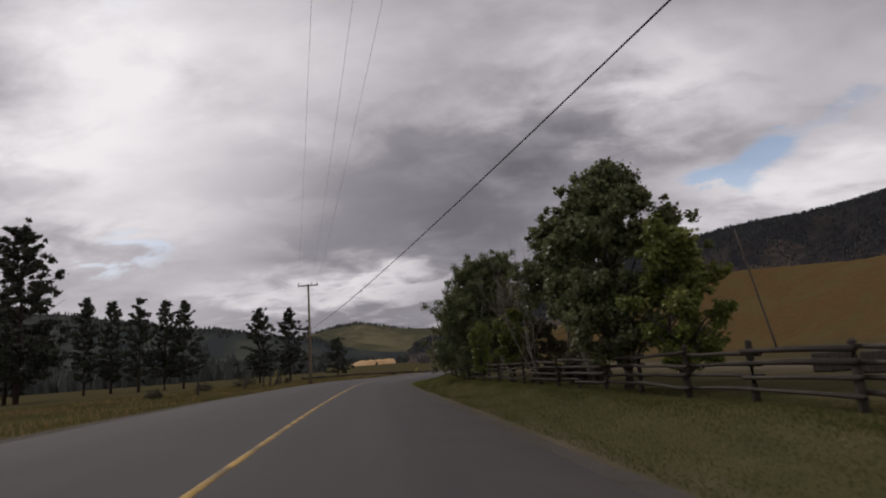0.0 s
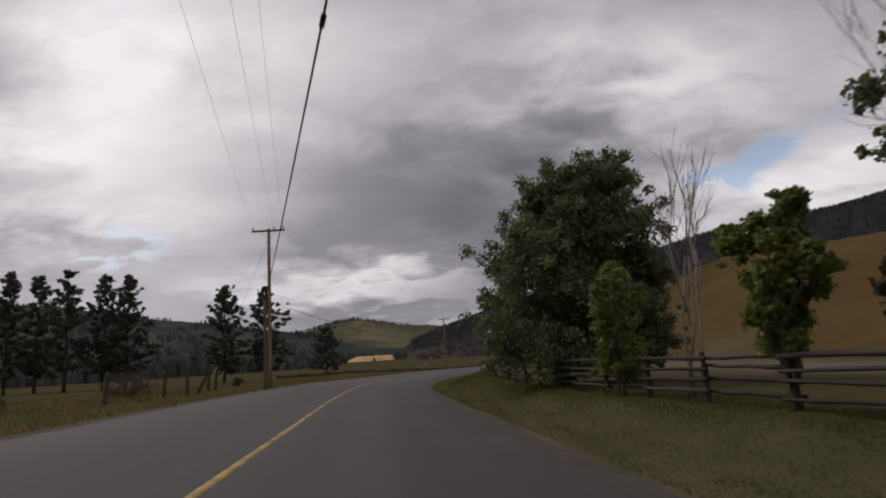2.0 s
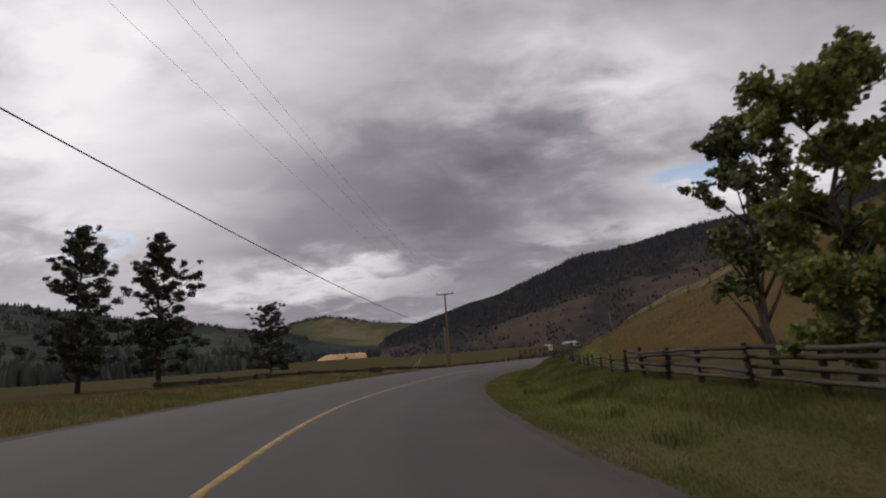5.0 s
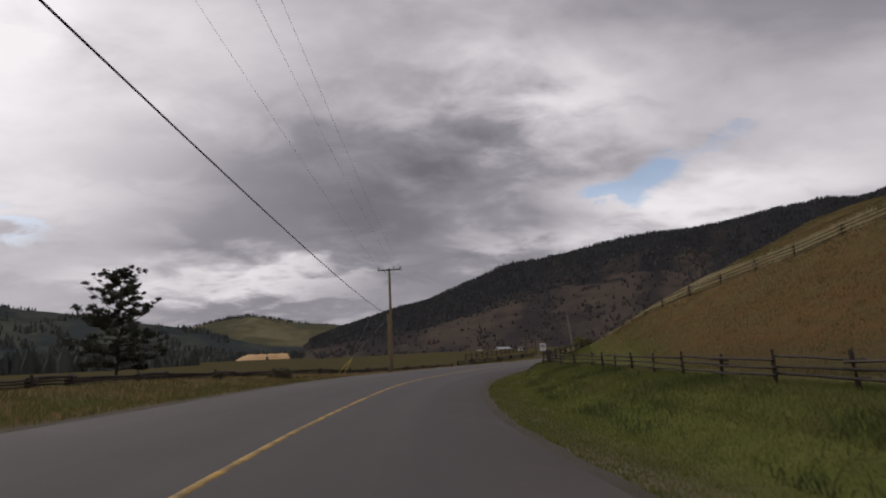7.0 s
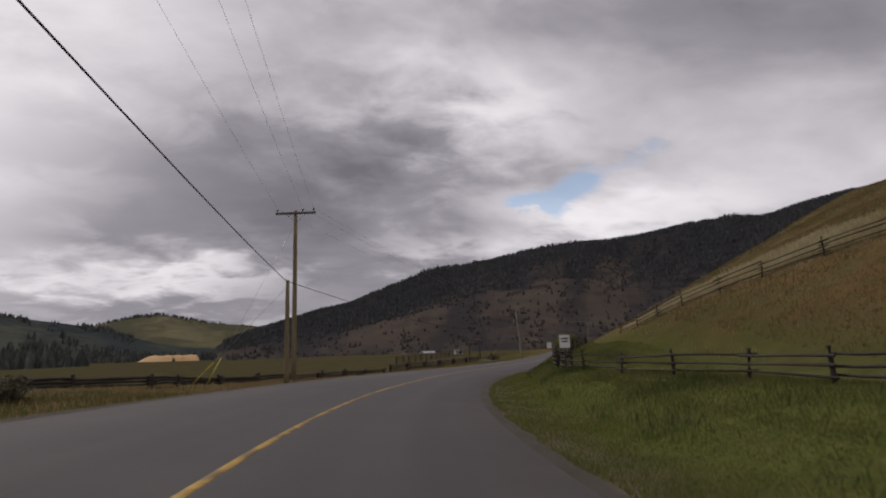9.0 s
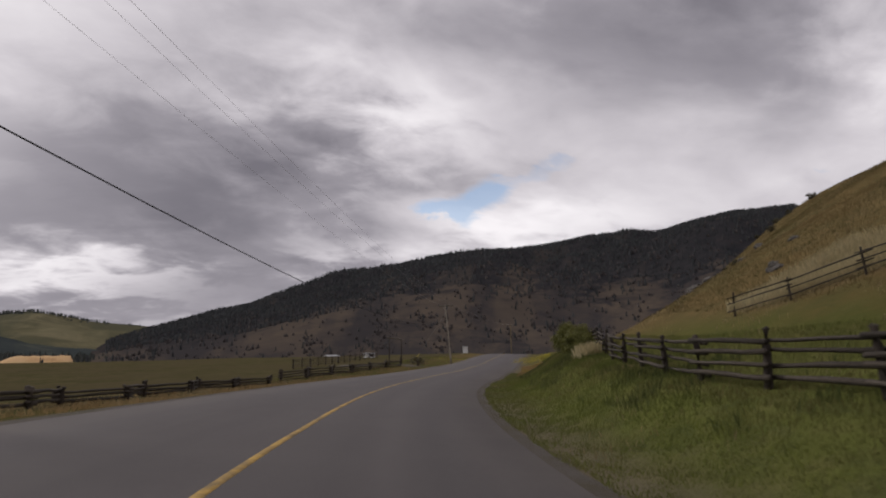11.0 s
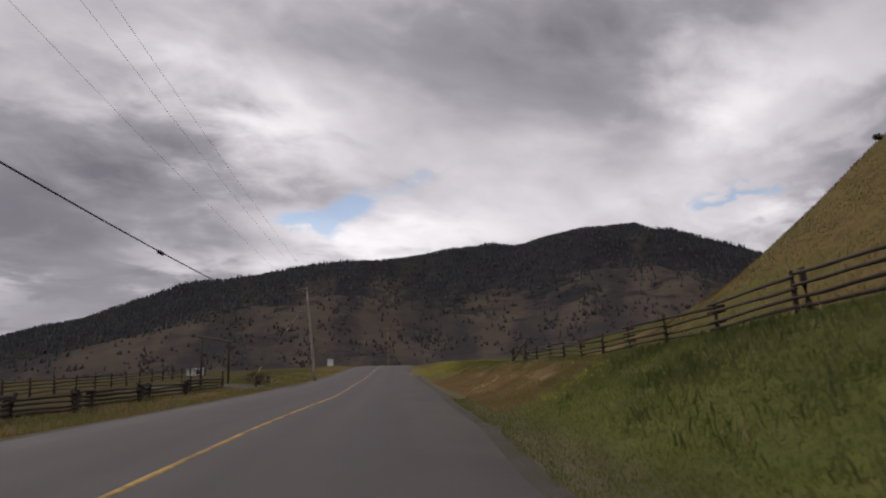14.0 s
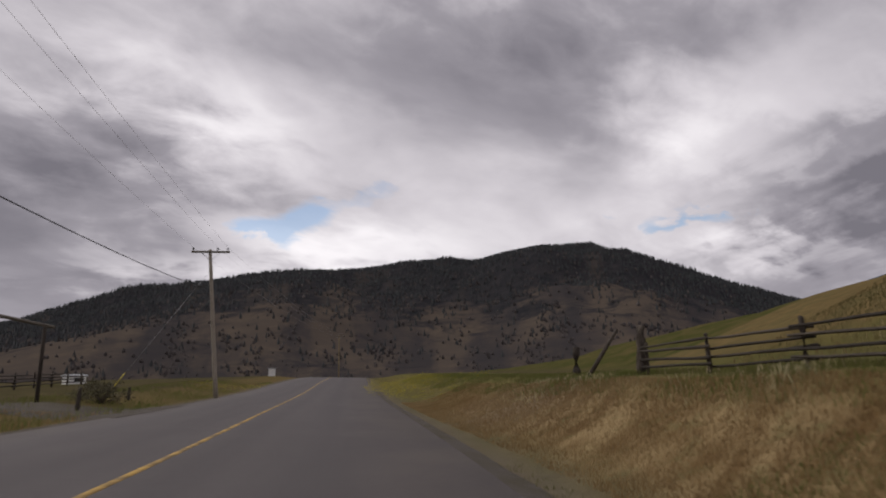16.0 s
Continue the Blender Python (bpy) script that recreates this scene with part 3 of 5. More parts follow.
def land(x, y):
    s, off = rel(x, y)
    x, y = np.atleast_1d(x), np.atleast_1d(y)
    zc = np.interp(s, S_OF, LINE_PTS[:, 2])
    bk, er = bank(s), tab(s, EDGE_R)
    zr = zc - bk * off - 0.05
    fo, fz = tab(s, FENCE_OFF), tab(s, FENCE_Z)
    foot, co, cz = tab(s, FOOT), tab(s, CREST_OFF), tab(s, CREST_Z)
    edge_r = zc - bk * er - 0.05
    u = np.clip((off - er) / (fo - er), 0, 1)
    z_right = edge_r + (fz - edge_r) * (u * u * (3 - 2 * u)) - 0.22 * np.sin(np.pi * np.clip(u * 1.3, 0, 1)) + 0.05 * lump(x, y, 3.0, 1) * np.clip(u * 3, 0, 1)
    v = np.clip((off - np.maximum(foot, fo)) / (co - np.maximum(foot, fo)), 0, 1)
    rise = 1.35 * v ** 1.18 - 0.35 * v ** 3
    hill = fz + (cz - fz) * rise + lump(x, y, 14, 2) * 0.45 * np.clip(v * 4, 0, 1) + lump(x, y, 4, 3) * 0.10 * np.clip(v * 4, 0, 1)
    z_right = np.where(off > fo, hill, z_right)
    z_right = z_right - np.clip(off - co - 8, 0, 200) * 0.03
    edge_l = zc - bk * EDGE_L - 0.05
    lz = tab(s, LEFT_Z)
    w = np.clip((EDGE_L - off) / 5.0, 0, 1)
    z_left = edge_l + (lz - edge_l) * (w * w * (3 - 2 * w)) - 0.12 * np.sin(np.pi * w) + 0.06 * lump(x, y, 5.0, 4) * w
    z_left = z_left + lump(x, y, 40, 5) * 0.25 * np.clip((-off - 25) / 40, 0, 1)
    z = np.where(off > er, z_right, np.where(off < EDGE_L, z_left, zr))
    fade = np.clip((np.hypot(x - 5, y - 100) - 260) / 200, 0, 1)
    far_z = 0.2 + 3.6 * np.clip((x - 20) / 90, 0, 1) * np.clip((y - 210) / 90, 0, 1)
    gone = np.hypot(np.asarray(x, float) - 5, np.asarray(y, float) - 100)
    bearing = np.degrees(np.arctan2(np.asarray(x, float) - 5, np.asarray(y, float) - 100))
    far_rise = 0.018 * np.clip(gone - 320, 0, 700) * np.clip((4 - bearing) / 8, 0, 1) * np.clip((bearing + 80) / 15, 0, 1)
    return far_rise + z * (1 - fade) + far_z * fade


def ground_z(x, y):
    return float(land(np.array([x], float), np.array([y], float))[0])


# ---- mesh helpers ----
def mesh_from(name, verts, faces, mat, smooth=False):
    me = bpy.data.meshes.new(name)
    me.from_pydata([tuple(v) for v in verts], [], [tuple(f) for f in faces])
    me.materials.append(mat)
    if smooth:
        me.polygons.foreach_set("use_smooth", [True] * len(me.polygons))
    me.update()
    return me


def quick_mesh(name, verts, faces, mat, smooth=False):
    """From numpy arrays: verts (n, 3), faces (m, k), all of one size."""
    verts, faces = np.asarray(verts, np.float32), np.asarray(faces, np.int32)
    me = bpy.data.meshes.new(name)
    me.vertices.add(len(verts))
    me.vertices.foreach_set("co", verts.ravel())
    k = faces.shape[1]
    me.loops.add(faces.size)
    me.loops.foreach_set("vertex_index", faces.ravel())
    me.polygons.add(len(faces))
    me.polygons.foreach_set("loop_start", np.arange(0, faces.size, k, dtype=np.int32))
    me.materials.append(mat)
    me.update(calc_edges=True)
    if smooth:
        me.polygons.foreach_set("use_smooth", np.ones(len(faces), bool))
    return me


def part(name, data, parent, label="", m=None):
    ob = new(name, data)
    ob.parent = parent
    if m is not None:
        ob.matrix_local = m
    if label:
        ob["label"] = label
    return ob


def thing(name, x, y, z, label, category, group="", turn=0.0):
    ob = new(name)
    ob.empty_display_size = 0.2
    ob.matrix_world = pose(x, y, z, 0, 0, turn)
    return tagged(ob, label, category, group)


class Tubes:
    """Collects tapered limbs into one mesh."""

    def __init__(self, sides=7):
        self.v, self.f, self.sides = [], [], sides

    def add(self, pts, radii):
        n, start = self.sides, len(self.v)
        pts = [Vector(p) for p in pts]
        for i, (p, r) in enumerate(zip(pts, radii)):
            d = (pts[min(i + 1, len(pts) - 1)] - pts[max(i - 1, 0)]).normalized()
            q = d.to_track_quat("Z", "Y")
            for k in range(n):
                a = 2 * math.pi * k / n
                self.v.append(p + q @ Vector((math.cos(a) * r, math.sin(a) * r, 0)))
        for i in range(len(pts) - 1):
            for k in range(n):
                a, b = start + i * n + k, start + i * n + (k + 1) % n
                self.f.append((a, b, b + n, a + n))
        self.f.append(tuple(start + k for k in reversed(range(n))))
        self.f.append(tuple(start + (len(pts) - 1) * n + k for k in range(n)))

    def mesh(self, name, mat):
        return mesh_from(name, self.v, self.f, mat, True)


class Boxes:
    """Collects bevelled boxes into one mesh."""

    def __init__(self):
        self.bm = bmesh.new()

    def add(self, centre, size, rot=None, bevel=0.0):
        geo = bmesh.ops.create_cube(self.bm, size=1.0)
        vs = geo["verts"]
        bmesh.ops.scale(self.bm, vec=size, verts=vs)
        if bevel:
            es = list({e for v in vs for e in v.link_edges})
            out = bmesh.ops.bevel(self.bm, geom=es, offset=bevel, segments=1, affect="EDGES")
            vs = list({v for f in out["faces"] for v in f.verts} | {v for v in vs if v.is_valid})
        if rot is not None:
            bmesh.ops.rotate(self.bm, cent=(0, 0, 0), matrix=rot.to_3x3(), verts=vs)
        bmesh.ops.translate(self.bm, vec=centre, verts=vs)

    def mesh(self, name, mat):
        me = bpy.data.meshes.new(name)
        self.bm.to_mesh(me)
        self.bm.free()
        me.materials.append(mat)
        return me


# ---- ground and road ----
def spread(lo, hi, step_in, far, n):
    inner = np.arange(lo, hi + 0.01, step_in)
    g = (np.geomspace(1, far, n) - 1)
    return np.concatenate([lo - g[:0:-1] - 0, inner, hi + g[1:]])


xs, ys = spread(-42, 112, 1.0, 4700, 50), spread(-14, 262, 1.0, 4700, 50)
gx, gy = np.meshgrid(xs, ys, indexing="ij")
fx, fy = gx.ravel(), gy.ravel()
fz_all = land(fx, fy)
nx, ny = gx.shape
idx = np.arange(nx * ny).reshape(nx, ny)
quads = np.stack([idx[:-1, :-1], idx[1:, :-1], idx[1:, 1:], idx[:-1, 1:]], -1).reshape(-1, 4)
ground_me = quick_mesh("ground", np.stack([fx, fy, fz_all], 1), quads, GROUND, True)
sg, og = rel(fx, fy)
foot_all, fence_all = tab(sg, FOOT), tab(sg, FENCE_OFF)
er_all = tab(sg, EDGE_R)
near = np.hypot(fx - 5, fy - 100) < 330
dry = np.clip((og - foot_all) / 3.0, 0, 1) * near
dry = np.maximum(dry, 0.85 * np.exp(-((og - 10.5) / 4.0) ** 2) * np.clip((sg - 190) / 6, 0, 1) * (og > er_all + 0.6))
lush = np.clip((og - er_all - 0.5) / 1.2, 0, 1) * np.clip((fence_all + 3.0 + 2.5 * np.clip((sg - 110) / 20, 0, 1) * np.clip((162 - sg) / 8, 0, 1) - 2.0 * np.clip((sg - 160) / 8, 0, 1) - og) / 5.0, 0, 1) * np.clip((sg - 66) / 14, 0, 1) * np.clip((197 - sg) / 6, 0, 1) * 0.95
lush = np.maximum(lush, ((og > er_all) & (og < fence_all)) * 0.30 * near)
lush = np.maximum(lush, 0.4 * near * (og > 10.5) * (og < 22) * np.clip((sg - 186) / 6, 0, 1))
lush = np.maximum(lush, 0.35 * near * (og < EDGE_L - 1) * (og > -9) * np.clip((130 - sg) / 30, 0, 1))
bare = np.exp(-((og - er_all) / 0.8) ** 2) * 0.6 + np.exp(-((og - EDGE_L) / 0.6) ** 2) * 0.7
bare = np.maximum(bare, near * 0.75 * np.exp(-((og - 26) / 5.0) ** 2) * (sg < 85))
# a worn track that slants up the slope
track = np.interp(sg, (118, 125, 127.5, 130.2, 132.5, 134.5, 136.5, 139, 142, 146, 149.5, 154.3), (35, 28.5, 27, 25, 23.2, 21.3, 19.5, 17.8, 16.8, 15.9, 15.2, 13.5))
bare = np.maximum(bare, near * 0.30 * np.clip((og - track) / 1.0, 0, 1) * np.clip((track + 6.0 - og) / 4.0, 0, 1) * np.clip((sg - 116) / 6, 0, 1) * np.clip((156 - sg) / 8, 0, 1))
bare = np.maximum(bare, near * 0.10 * (sg < 66) * (og > er_all) * (og < 9.5))
dry = np.maximum(dry, 0.75 * near * np.clip((og + 11) / 2, 0, 1) * (og < EDGE_L - 0.4) * np.clip((sg - 60) / 30, 0, 1))
bare = np.maximum(bare, 0.5 * np.exp(-((sg - 210) / 4.5) ** 2) * np.clip((og - 6) / 2, 0, 1) * np.clip((18 - og) / 3, 0, 1))
layer = ground_me.color_attributes.new("land", "FLOAT_COLOR", "POINT")
layer.data.foreach_set("color", np.stack([dry, lush, bare, np.ones_like(dry)], 1).astype(np.float32).ravel())
# hue: r tan rather than red-brown, g green sward creeping up the slope
tan_w = np.clip((sg - 118) / 40, 0, 1)
climb_off = np.interp(sg, (60, 105, 118, 130, 142, 154, 170, 184, 190, 222, 232, 260), (0, 0, 15, 17, 17.5, 15, 12, 9, 0, 0, 45, 60))
sward = np.clip((climb_off - og) / 5.0, 0, 1) * near * np.where(sg > 200, np.clip((og - 14) / 4, 0, 1), 1.0)
pale_band = near * np.clip((og - track + 0.4) / 0.8, 0, 1) * np.clip((track + 5.0 - og) / 2.5, 0, 1) * np.clip((sg - 108) / 8, 0, 1) * np.clip((156 - sg) / 8, 0, 1)
stub = near * np.clip((sg - 186) / 5, 0, 1) * np.clip((228 - sg) / 12, 0, 1) * np.clip((og - er_all - 0.7) / 1.0, 0, 1) * np.clip((11.0 - og) / 1.6, 0, 1)
hue_layer = ground_me.color_attributes.new("hue", "FLOAT_COLOR", "POINT")
hue_layer.data.foreach_set("color", np.stack([tan_w, sward, np.maximum(stub, 0.95 * pale_band), np.ones_like(dry)], 1).astype(np.float32).ravel())
ground = tagged(new("ground", ground_me), "grassy valley floor rising into a dry brown slope beside the road", "ground", kind="structure")


def strip(name, offs, lift, mat, s0=-58.0, s1=318.0, ds=1.0, wobble=0.0):
    """A ribbon that follows the road; offs from left to right."""
    ss = np.arange(s0, min(s1, S_OF[-1]), ds)
    x, y, z, rx, ry = along(ss)
    rng = np.random.default_rng(len(name))
    verts, uvs = [], []
    for k, o in enumerate(offs):
        o = o(ss) if callable(o) else o + 0 * ss
        oo = o + (np.convolve(rng.normal(0, 1, len(ss)), np.ones(5) / 5, "same") * wobble if wobble and k in (0, len(offs) - 1) else 0)
        verts.append(np.stack([x + rx * oo, y + ry * oo, z - bank(ss) * oo + lift[k]], 1))
        uvs.append(np.stack([ss, np.zeros_like(ss) + oo], 1))
    n, m = len(offs), len(ss)
    v = np.concatenate(verts)
    uv = np.concatenate(uvs)
    ids = np.arange(n * m).reshape(n, m)
    q = np.stack([ids[:-1, :-1], ids[1:, :-1], ids[1:, 1:], ids[:-1, 1:]], -1).reshape(-1, 4)
    me = quick_mesh(name, v, q, mat, True)
    lay = me.uv_layers.new(name="plan")
    lay.data.foreach_set("uv", uv[q.ravel()].astype(np.float32).ravel())
    return new(name, me)


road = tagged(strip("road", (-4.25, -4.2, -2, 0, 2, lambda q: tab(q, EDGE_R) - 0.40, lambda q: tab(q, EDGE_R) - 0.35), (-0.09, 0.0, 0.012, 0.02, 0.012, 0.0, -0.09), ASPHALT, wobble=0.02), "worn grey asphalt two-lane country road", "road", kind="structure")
tagged(strip("shoulder_1", (-5.1, -4.65, -4.1), (-0.16, -0.03, -0.012), GRAVEL, wobble=0.22), "dusty gravel shoulder of the road", "shoulder", kind="structure")
tagged(strip("shoulder_2", (lambda q: tab(q, EDGE_R) - 0.65 - 0.25 * (q < 80), lambda q: tab(q, EDGE_R) - 0.1, lambda q: tab(q, EDGE_R) + 0.35 + 0.3 * np.clip((85 - q) / 20, 0, 1)), (-0.008, -0.02, -0.13), GRAVEL, wobble=0.10), "dusty gravel shoulder of the road", "shoulder", kind="structure")
tagged(strip("centre_line", tuple((lambda q, d=d: tab(q, LINE_OFF) + d) for d in (-0.065, -0.055, 0.055, 0.065)), (0.010, 0.027, 0.027, 0.010), LINE, wobble=0.006), "single yellow painted line, slightly worn", "road marking", kind="structure")

# ---- hills ----
CX, CY = 5.0, 100.0


def skyline(az, pairs):
    return np.interp(az, [p[0] for p in pairs], [p[1] for p in pairs])


def hill(name, pairs, d0, d1, mat, label, wood, seed, shape=0.85, rough=0.10, step_az=0.4, nr=46):
    """Rises from d0 to a crest at d1 whose elevation follows the pairs of azimuth and elevation; wood(az, u) tells how wooded it is."""
    a = np.arange(pairs[0][0], pairs[-1][0] + 0.01, step_az)
    u = np.concatenate([np.linspace(0, 1, nr), [1.08, 1.25]])
    A, U = np.meshgrid(a, u, indexing="ij")
    top = np.tan(np.radians(skyline(A, pairs) - 0.22)) * d1 + 1.2
    back = np.clip(U - 1, 0, 1)
    uu = np.clip(U, 0, 1)
    prof = uu ** shape - back * 0.9
    D = d0 + (d1 - d0) * U
    X, Y = CX + np.sin(np.radians(A)) * D, CY + np.cos(np.radians(A)) * D
    gully = np.zeros_like(A)
    for i in range(A.shape[0]):
        for j in range(A.shape[1]):
            p = Vector((X[i, j] / 420, Y[i, j] / 420, seed))
            gully[i, j] = noise.fractal(p, 1.0, 2.0, 4)
    env = np.sin(np.pi * np.clip(uu, 0, 1)) ** 0.8
    Z = top * (prof + rough * gully * env) - 3 * (1 - uu)
    n, m = A.shape
    ids = np.arange(n * m).reshape(n, m)
    q = np.stack([ids[:-1, :-1], ids[:-1, 1:], ids[1:, 1:], ids[1:, :-1]], -1).reshape(-1, 4)
    me = quick_mesh(name, np.stack([X, Y, Z], -1).reshape(-1, 3), q, mat, True)
    rill = np.zeros_like(A)
    face = uu ** shape * d1 / D
    for i in range(A.shape[0]):
        for j in range(A.shape[1]):
            rill[i, j] = noise.fractal(Vector((A[i, j] * 0.24 - 0.9 * face[i, j], face[i, j] * 2.3, seed + 4.0)), 0.8, 2.1, 6)
    rill = np.clip(0.5 + 0.62 * rill, 0, 1)
    w = wood(A, face)
    lay = me.color_attributes.new("land", "FLOAT_COLOR", "POINT")
    lay.data.foreach_set("color", np.stack([w, rill, w, np.ones_like(w)], -1).astype(np.float32).ravel())
    ob = tagged(new(name, me), label, "hill", kind="structure")

    def spot(az, t):
        """A place on the slope by azimuth and share of the way up."""
        fi, fj = (az - a[0]) / step_az, np.interp(t, u, np.arange(len(u)))
        i, j = np.clip(fi.astype(int), 0, n - 2), np.clip(fj.astype(int), 0, m - 2)
        p, r = fi - i, fj - j
        out = []
        for G in (X, Y, Z):
            out.append(G[i, j] * (1 - p) * (1 - r) + G[i + 1, j] * p * (1 - r) + G[i, j + 1] * (1 - p) * r + G[i + 1, j + 1] * p * r)
        return np.stack(out, 1)

    return ob, spot


def wood_mesh(name, places, heights, width, mat, rng, conifer=True):
    """Many small trees in one mesh: two stacked cones, or a lumpy bush, each of its own size."""
    n, k = len(places), 3
    ang = np.arange(k) * 2 * np.pi / k
    rings = ((0.05, 0.9), (0.55, 0.55), (1.0, 0.0)) if conifer else ((0.0, 0.5), (0.45, 1.0), (1.0, 0.25))
    verts = np.zeros((n, len(rings) * k, 3), np.float32)
    for r, (h, wd) in enumerate(rings):
        turn = rng.uniform(0, 6.28, n)[:, None]
        jit = rng.uniform(0.7, 1.25, (n, k))
        rad = (heights * width)[:, None] * wd * jit
        verts[:, r * k:(r + 1) * k, 0] = places[:, 0:1] + np.cos(ang + turn * 0.2) * rad
        verts[:, r * k:(r + 1) * k, 1] = places[:, 1:2] + np.sin(ang + turn * 0.2) * rad
        verts[:, r * k:(r + 1) * k, 2] = places[:, 2:3] + heights[:, None] * (h + rng.uniform(-0.03, 0.03, (n, k)))
    f = []
    for r in range(len(rings) - 1):
        for c in range(k):
            f.append((r * k + c, r * k + (c + 1) % k, (r + 1) * k + (c + 1) % k, (r + 1) * k + c))
    f = np.array(f)
    faces = (f[None] + (np.arange(n) * len(rings) * k)[:, None, None]).reshape(-1, 4)
    return quick_mesh(name, verts.reshape(-1, 3), faces, mat)


RIDGE = ((-4, 2.0), (-0.2, 3.3), (2.2, 3.95), (5.1, 4.75), (8, 5.5), (10, 6.25), (12, 6.9), (16, 8.02), (20, 8.85), (23, 9.4), (27, 10.05), (30, 10.3), (33, 10.42), (36, 10.68), (39.3, 11.2), (42, 11.0), (45, 11.0),
         (48.2, 11.75), (51.8, 12.2), (54, 12.15), (55.8, 12.1), (57.7, 11.2), (60.1, 10.2), (63.2, 8.9), (66.7, 7.6), (69, 6.8), (71, 6.15), (75, 4.9), (80, 3.0), (90, 1.0))
ridge_ob, ridge_at = hill("hill_1", RIDGE, 620, 3300, RIDGE_LAND, "long dark forested ridge with brown lower slopes", lambda a, u: np.clip((u - 0.40) * 2.1, 0, 1.2), 3.3, 0.92, 0.13)
LEFT_HILLS = ((-62, 7.0), (-45, 7.2), (-33, 6.5), (-28, 5.9), (-25, 5.3), (-21.6, 5.0), (-18, 4.4), (-15, 4.0), (-12, 3.6), (-8, 2.6), (0, 1.5))
left_ob, left_at = hill("hill_2", LEFT_HILLS, 900, 3000, WOODED_LAND, "distant green hills patched with dark woods", lambda a, u: np.clip(0.20 + 0.32 * u, 0, 1), 7.7, 0.9, 0.12)
PALE = ((-19, 2.6), (-15, 3.3), (-12.5, 3.9), (-10, 4.55), (-8.1, 4.75), (-6, 4.4), (-4, 4.0), (-1, 3.8), (1.5, 3.5), (5, 3.2), (10, 3.0))
pale_ob, pale_at = hill("hill_3", PALE, 1500, 4000, PALE_LAND, "pale grassy hill with a dark wooded top", lambda a, u: np.clip((u - 0.93) * 7.0, 0, 1), 1.2, 0.8, 0.10)
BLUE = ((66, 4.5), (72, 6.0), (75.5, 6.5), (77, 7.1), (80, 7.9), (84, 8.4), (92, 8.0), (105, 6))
hill("hill_4", BLUE, 5000, 4300, HAZED_LAND, "far mountain tinted blue for haze", lambda a, u: 0.5 + 0 * u, 5.1, 0.9, 0.08, 0.8, 20)

rng = np.random.default_rng(5)
a_r, u_r = rng.uniform(-3, 84, 84000), rng.uniform(0.015, 1.0, 84000)
u_r = np.where(np.arange(84000) % 2, u_r, u_r ** 2.2)
f_r = u_r ** 0.92 * 3300 / (620 + 2680 * u_r)
clump = np.array([noise.noise(Vector((a * 0.35, f * 4.0, 2.0))) + 0.5 * noise.noise(Vector((a * 1.3, f * 12.0, 5.0))) for a, f in zip(a_r, f_r)])
keep = rng.uniform(0, 1, 84000) < np.clip(0.06 + 1.6 * np.clip(f_r - 0.50, 0, 1) + clump * 0.42, 0.02, 1.0)
a_r, u_r = a_r[keep], u_r[keep]
top_a = rng.uniform(-3, 80, 5000)
a_r, u_r = np.concatenate([a_r, top_a]), np.concatenate([u_r, rng.uniform(0.975, 1.0, 5000)])
spots = ridge_at(a_r, u_r)
dead_tree = rng.uniform(0, 1, len(spots)) < np.clip(1.25 - 1.35 * np.minimum(1, u_r ** 0.92 * 3300 / (620 + 2680 * u_r)), 0.03, 0.78)
hts = rng.uniform(7, 17, len(spots)) * (0.34 + 0.95 * u_r ** 0.5)
spots[:, 2] -= 1.0
tagged(new("far_woods", wood_mesh("far_woods", spots[~dead_tree], hts[~dead_tree], 0.23, FOREST, rng)), "dark conifer forest on the ridge", "forest", kind="stuff")
tagged(new("far_scrub", wood_mesh("far_scrub", spots[dead_tree], hts[dead_tree] * 0.62, 0.42, SCRUB, rng, False)), "leafless brown scrub on the ridge", "scrub", kind="stuff")
a_l, u_l = rng.uniform(-60, -10, 5200), rng.uniform(0.0, 1.0, 5200)
cl = np.array([noise.noise(Vector((a * 0.5, u * 6.0, 7.0))) for a, u in zip(a_l, u_l)])
sel = cl > 0.04
pl = left_at(a_l[sel], u_l[sel])
a_p = rng.uniform(-16, 4, 900)
u_p = 1.0 - rng.uniform(0, 1, 900) ** 2 * 0.22
pp = pale_at(a_p, u_p)
pl = np.concatenate([pl, pp[rng.uniform(0, 1, 900) < np.exp(-((a_p + 8.5) / 3.2) ** 2) + 0.12]])
tagged(new("far_woods", wood_mesh("far_woods", pl, rng.uniform(10, 19, len(pl)), 0.32, BELT, rng)), "patches of dark woods on the far hills", "forest", kind="stuff")
# belt of trees along the far side of the valley floor
a_b = np.concatenate([rng.uniform(-62, 2, 3600), rng.uniform(-16, 14, 700)])
d_b = np.concatenate([rng.uniform(430, 1000, 3600), rng.uniform(1000, 1400, 700)])
h_b = np.concatenate([rng.uniform(9, 20, 3600) * np.clip(0.55 + (-a_b[:3600]) / 40, 0.5, 1.15), rng.uniform(8, 17, 700)])
belt = np.stack([CX + np.sin(np.radians(a_b)) * d_b, CY + np.cos(np.radians(a_b)) * d_b, np.zeros_like(a_b)], 1)
belt[:, 2] = land(belt[:, 0], belt[:, 1]) - 0.5
keep = ~((a_b > -14) & (a_b < 3) & (d_b < 860)) & ~((a_b > -10.5) & (a_b < -3.2) & (d_b < 1420))
a_f, u_f = rng.uniform(-24, -1, 1700), rng.uniform(0.015, 0.085, 1700)
back_belt = left_at(a_f, u_f)
back_belt = back_belt[rng.uniform(0, 1, 1700) < np.clip(1.1 - (a_f + 12) / 14, 0.3, 1)]
tagged(new("tree_belt", wood_mesh("tree_belt", back_belt, rng.uniform(9, 20, len(back_belt)), 0.26, BELT, rng)), "dark wood along the foot of the far hills", "forest", kind="stuff")
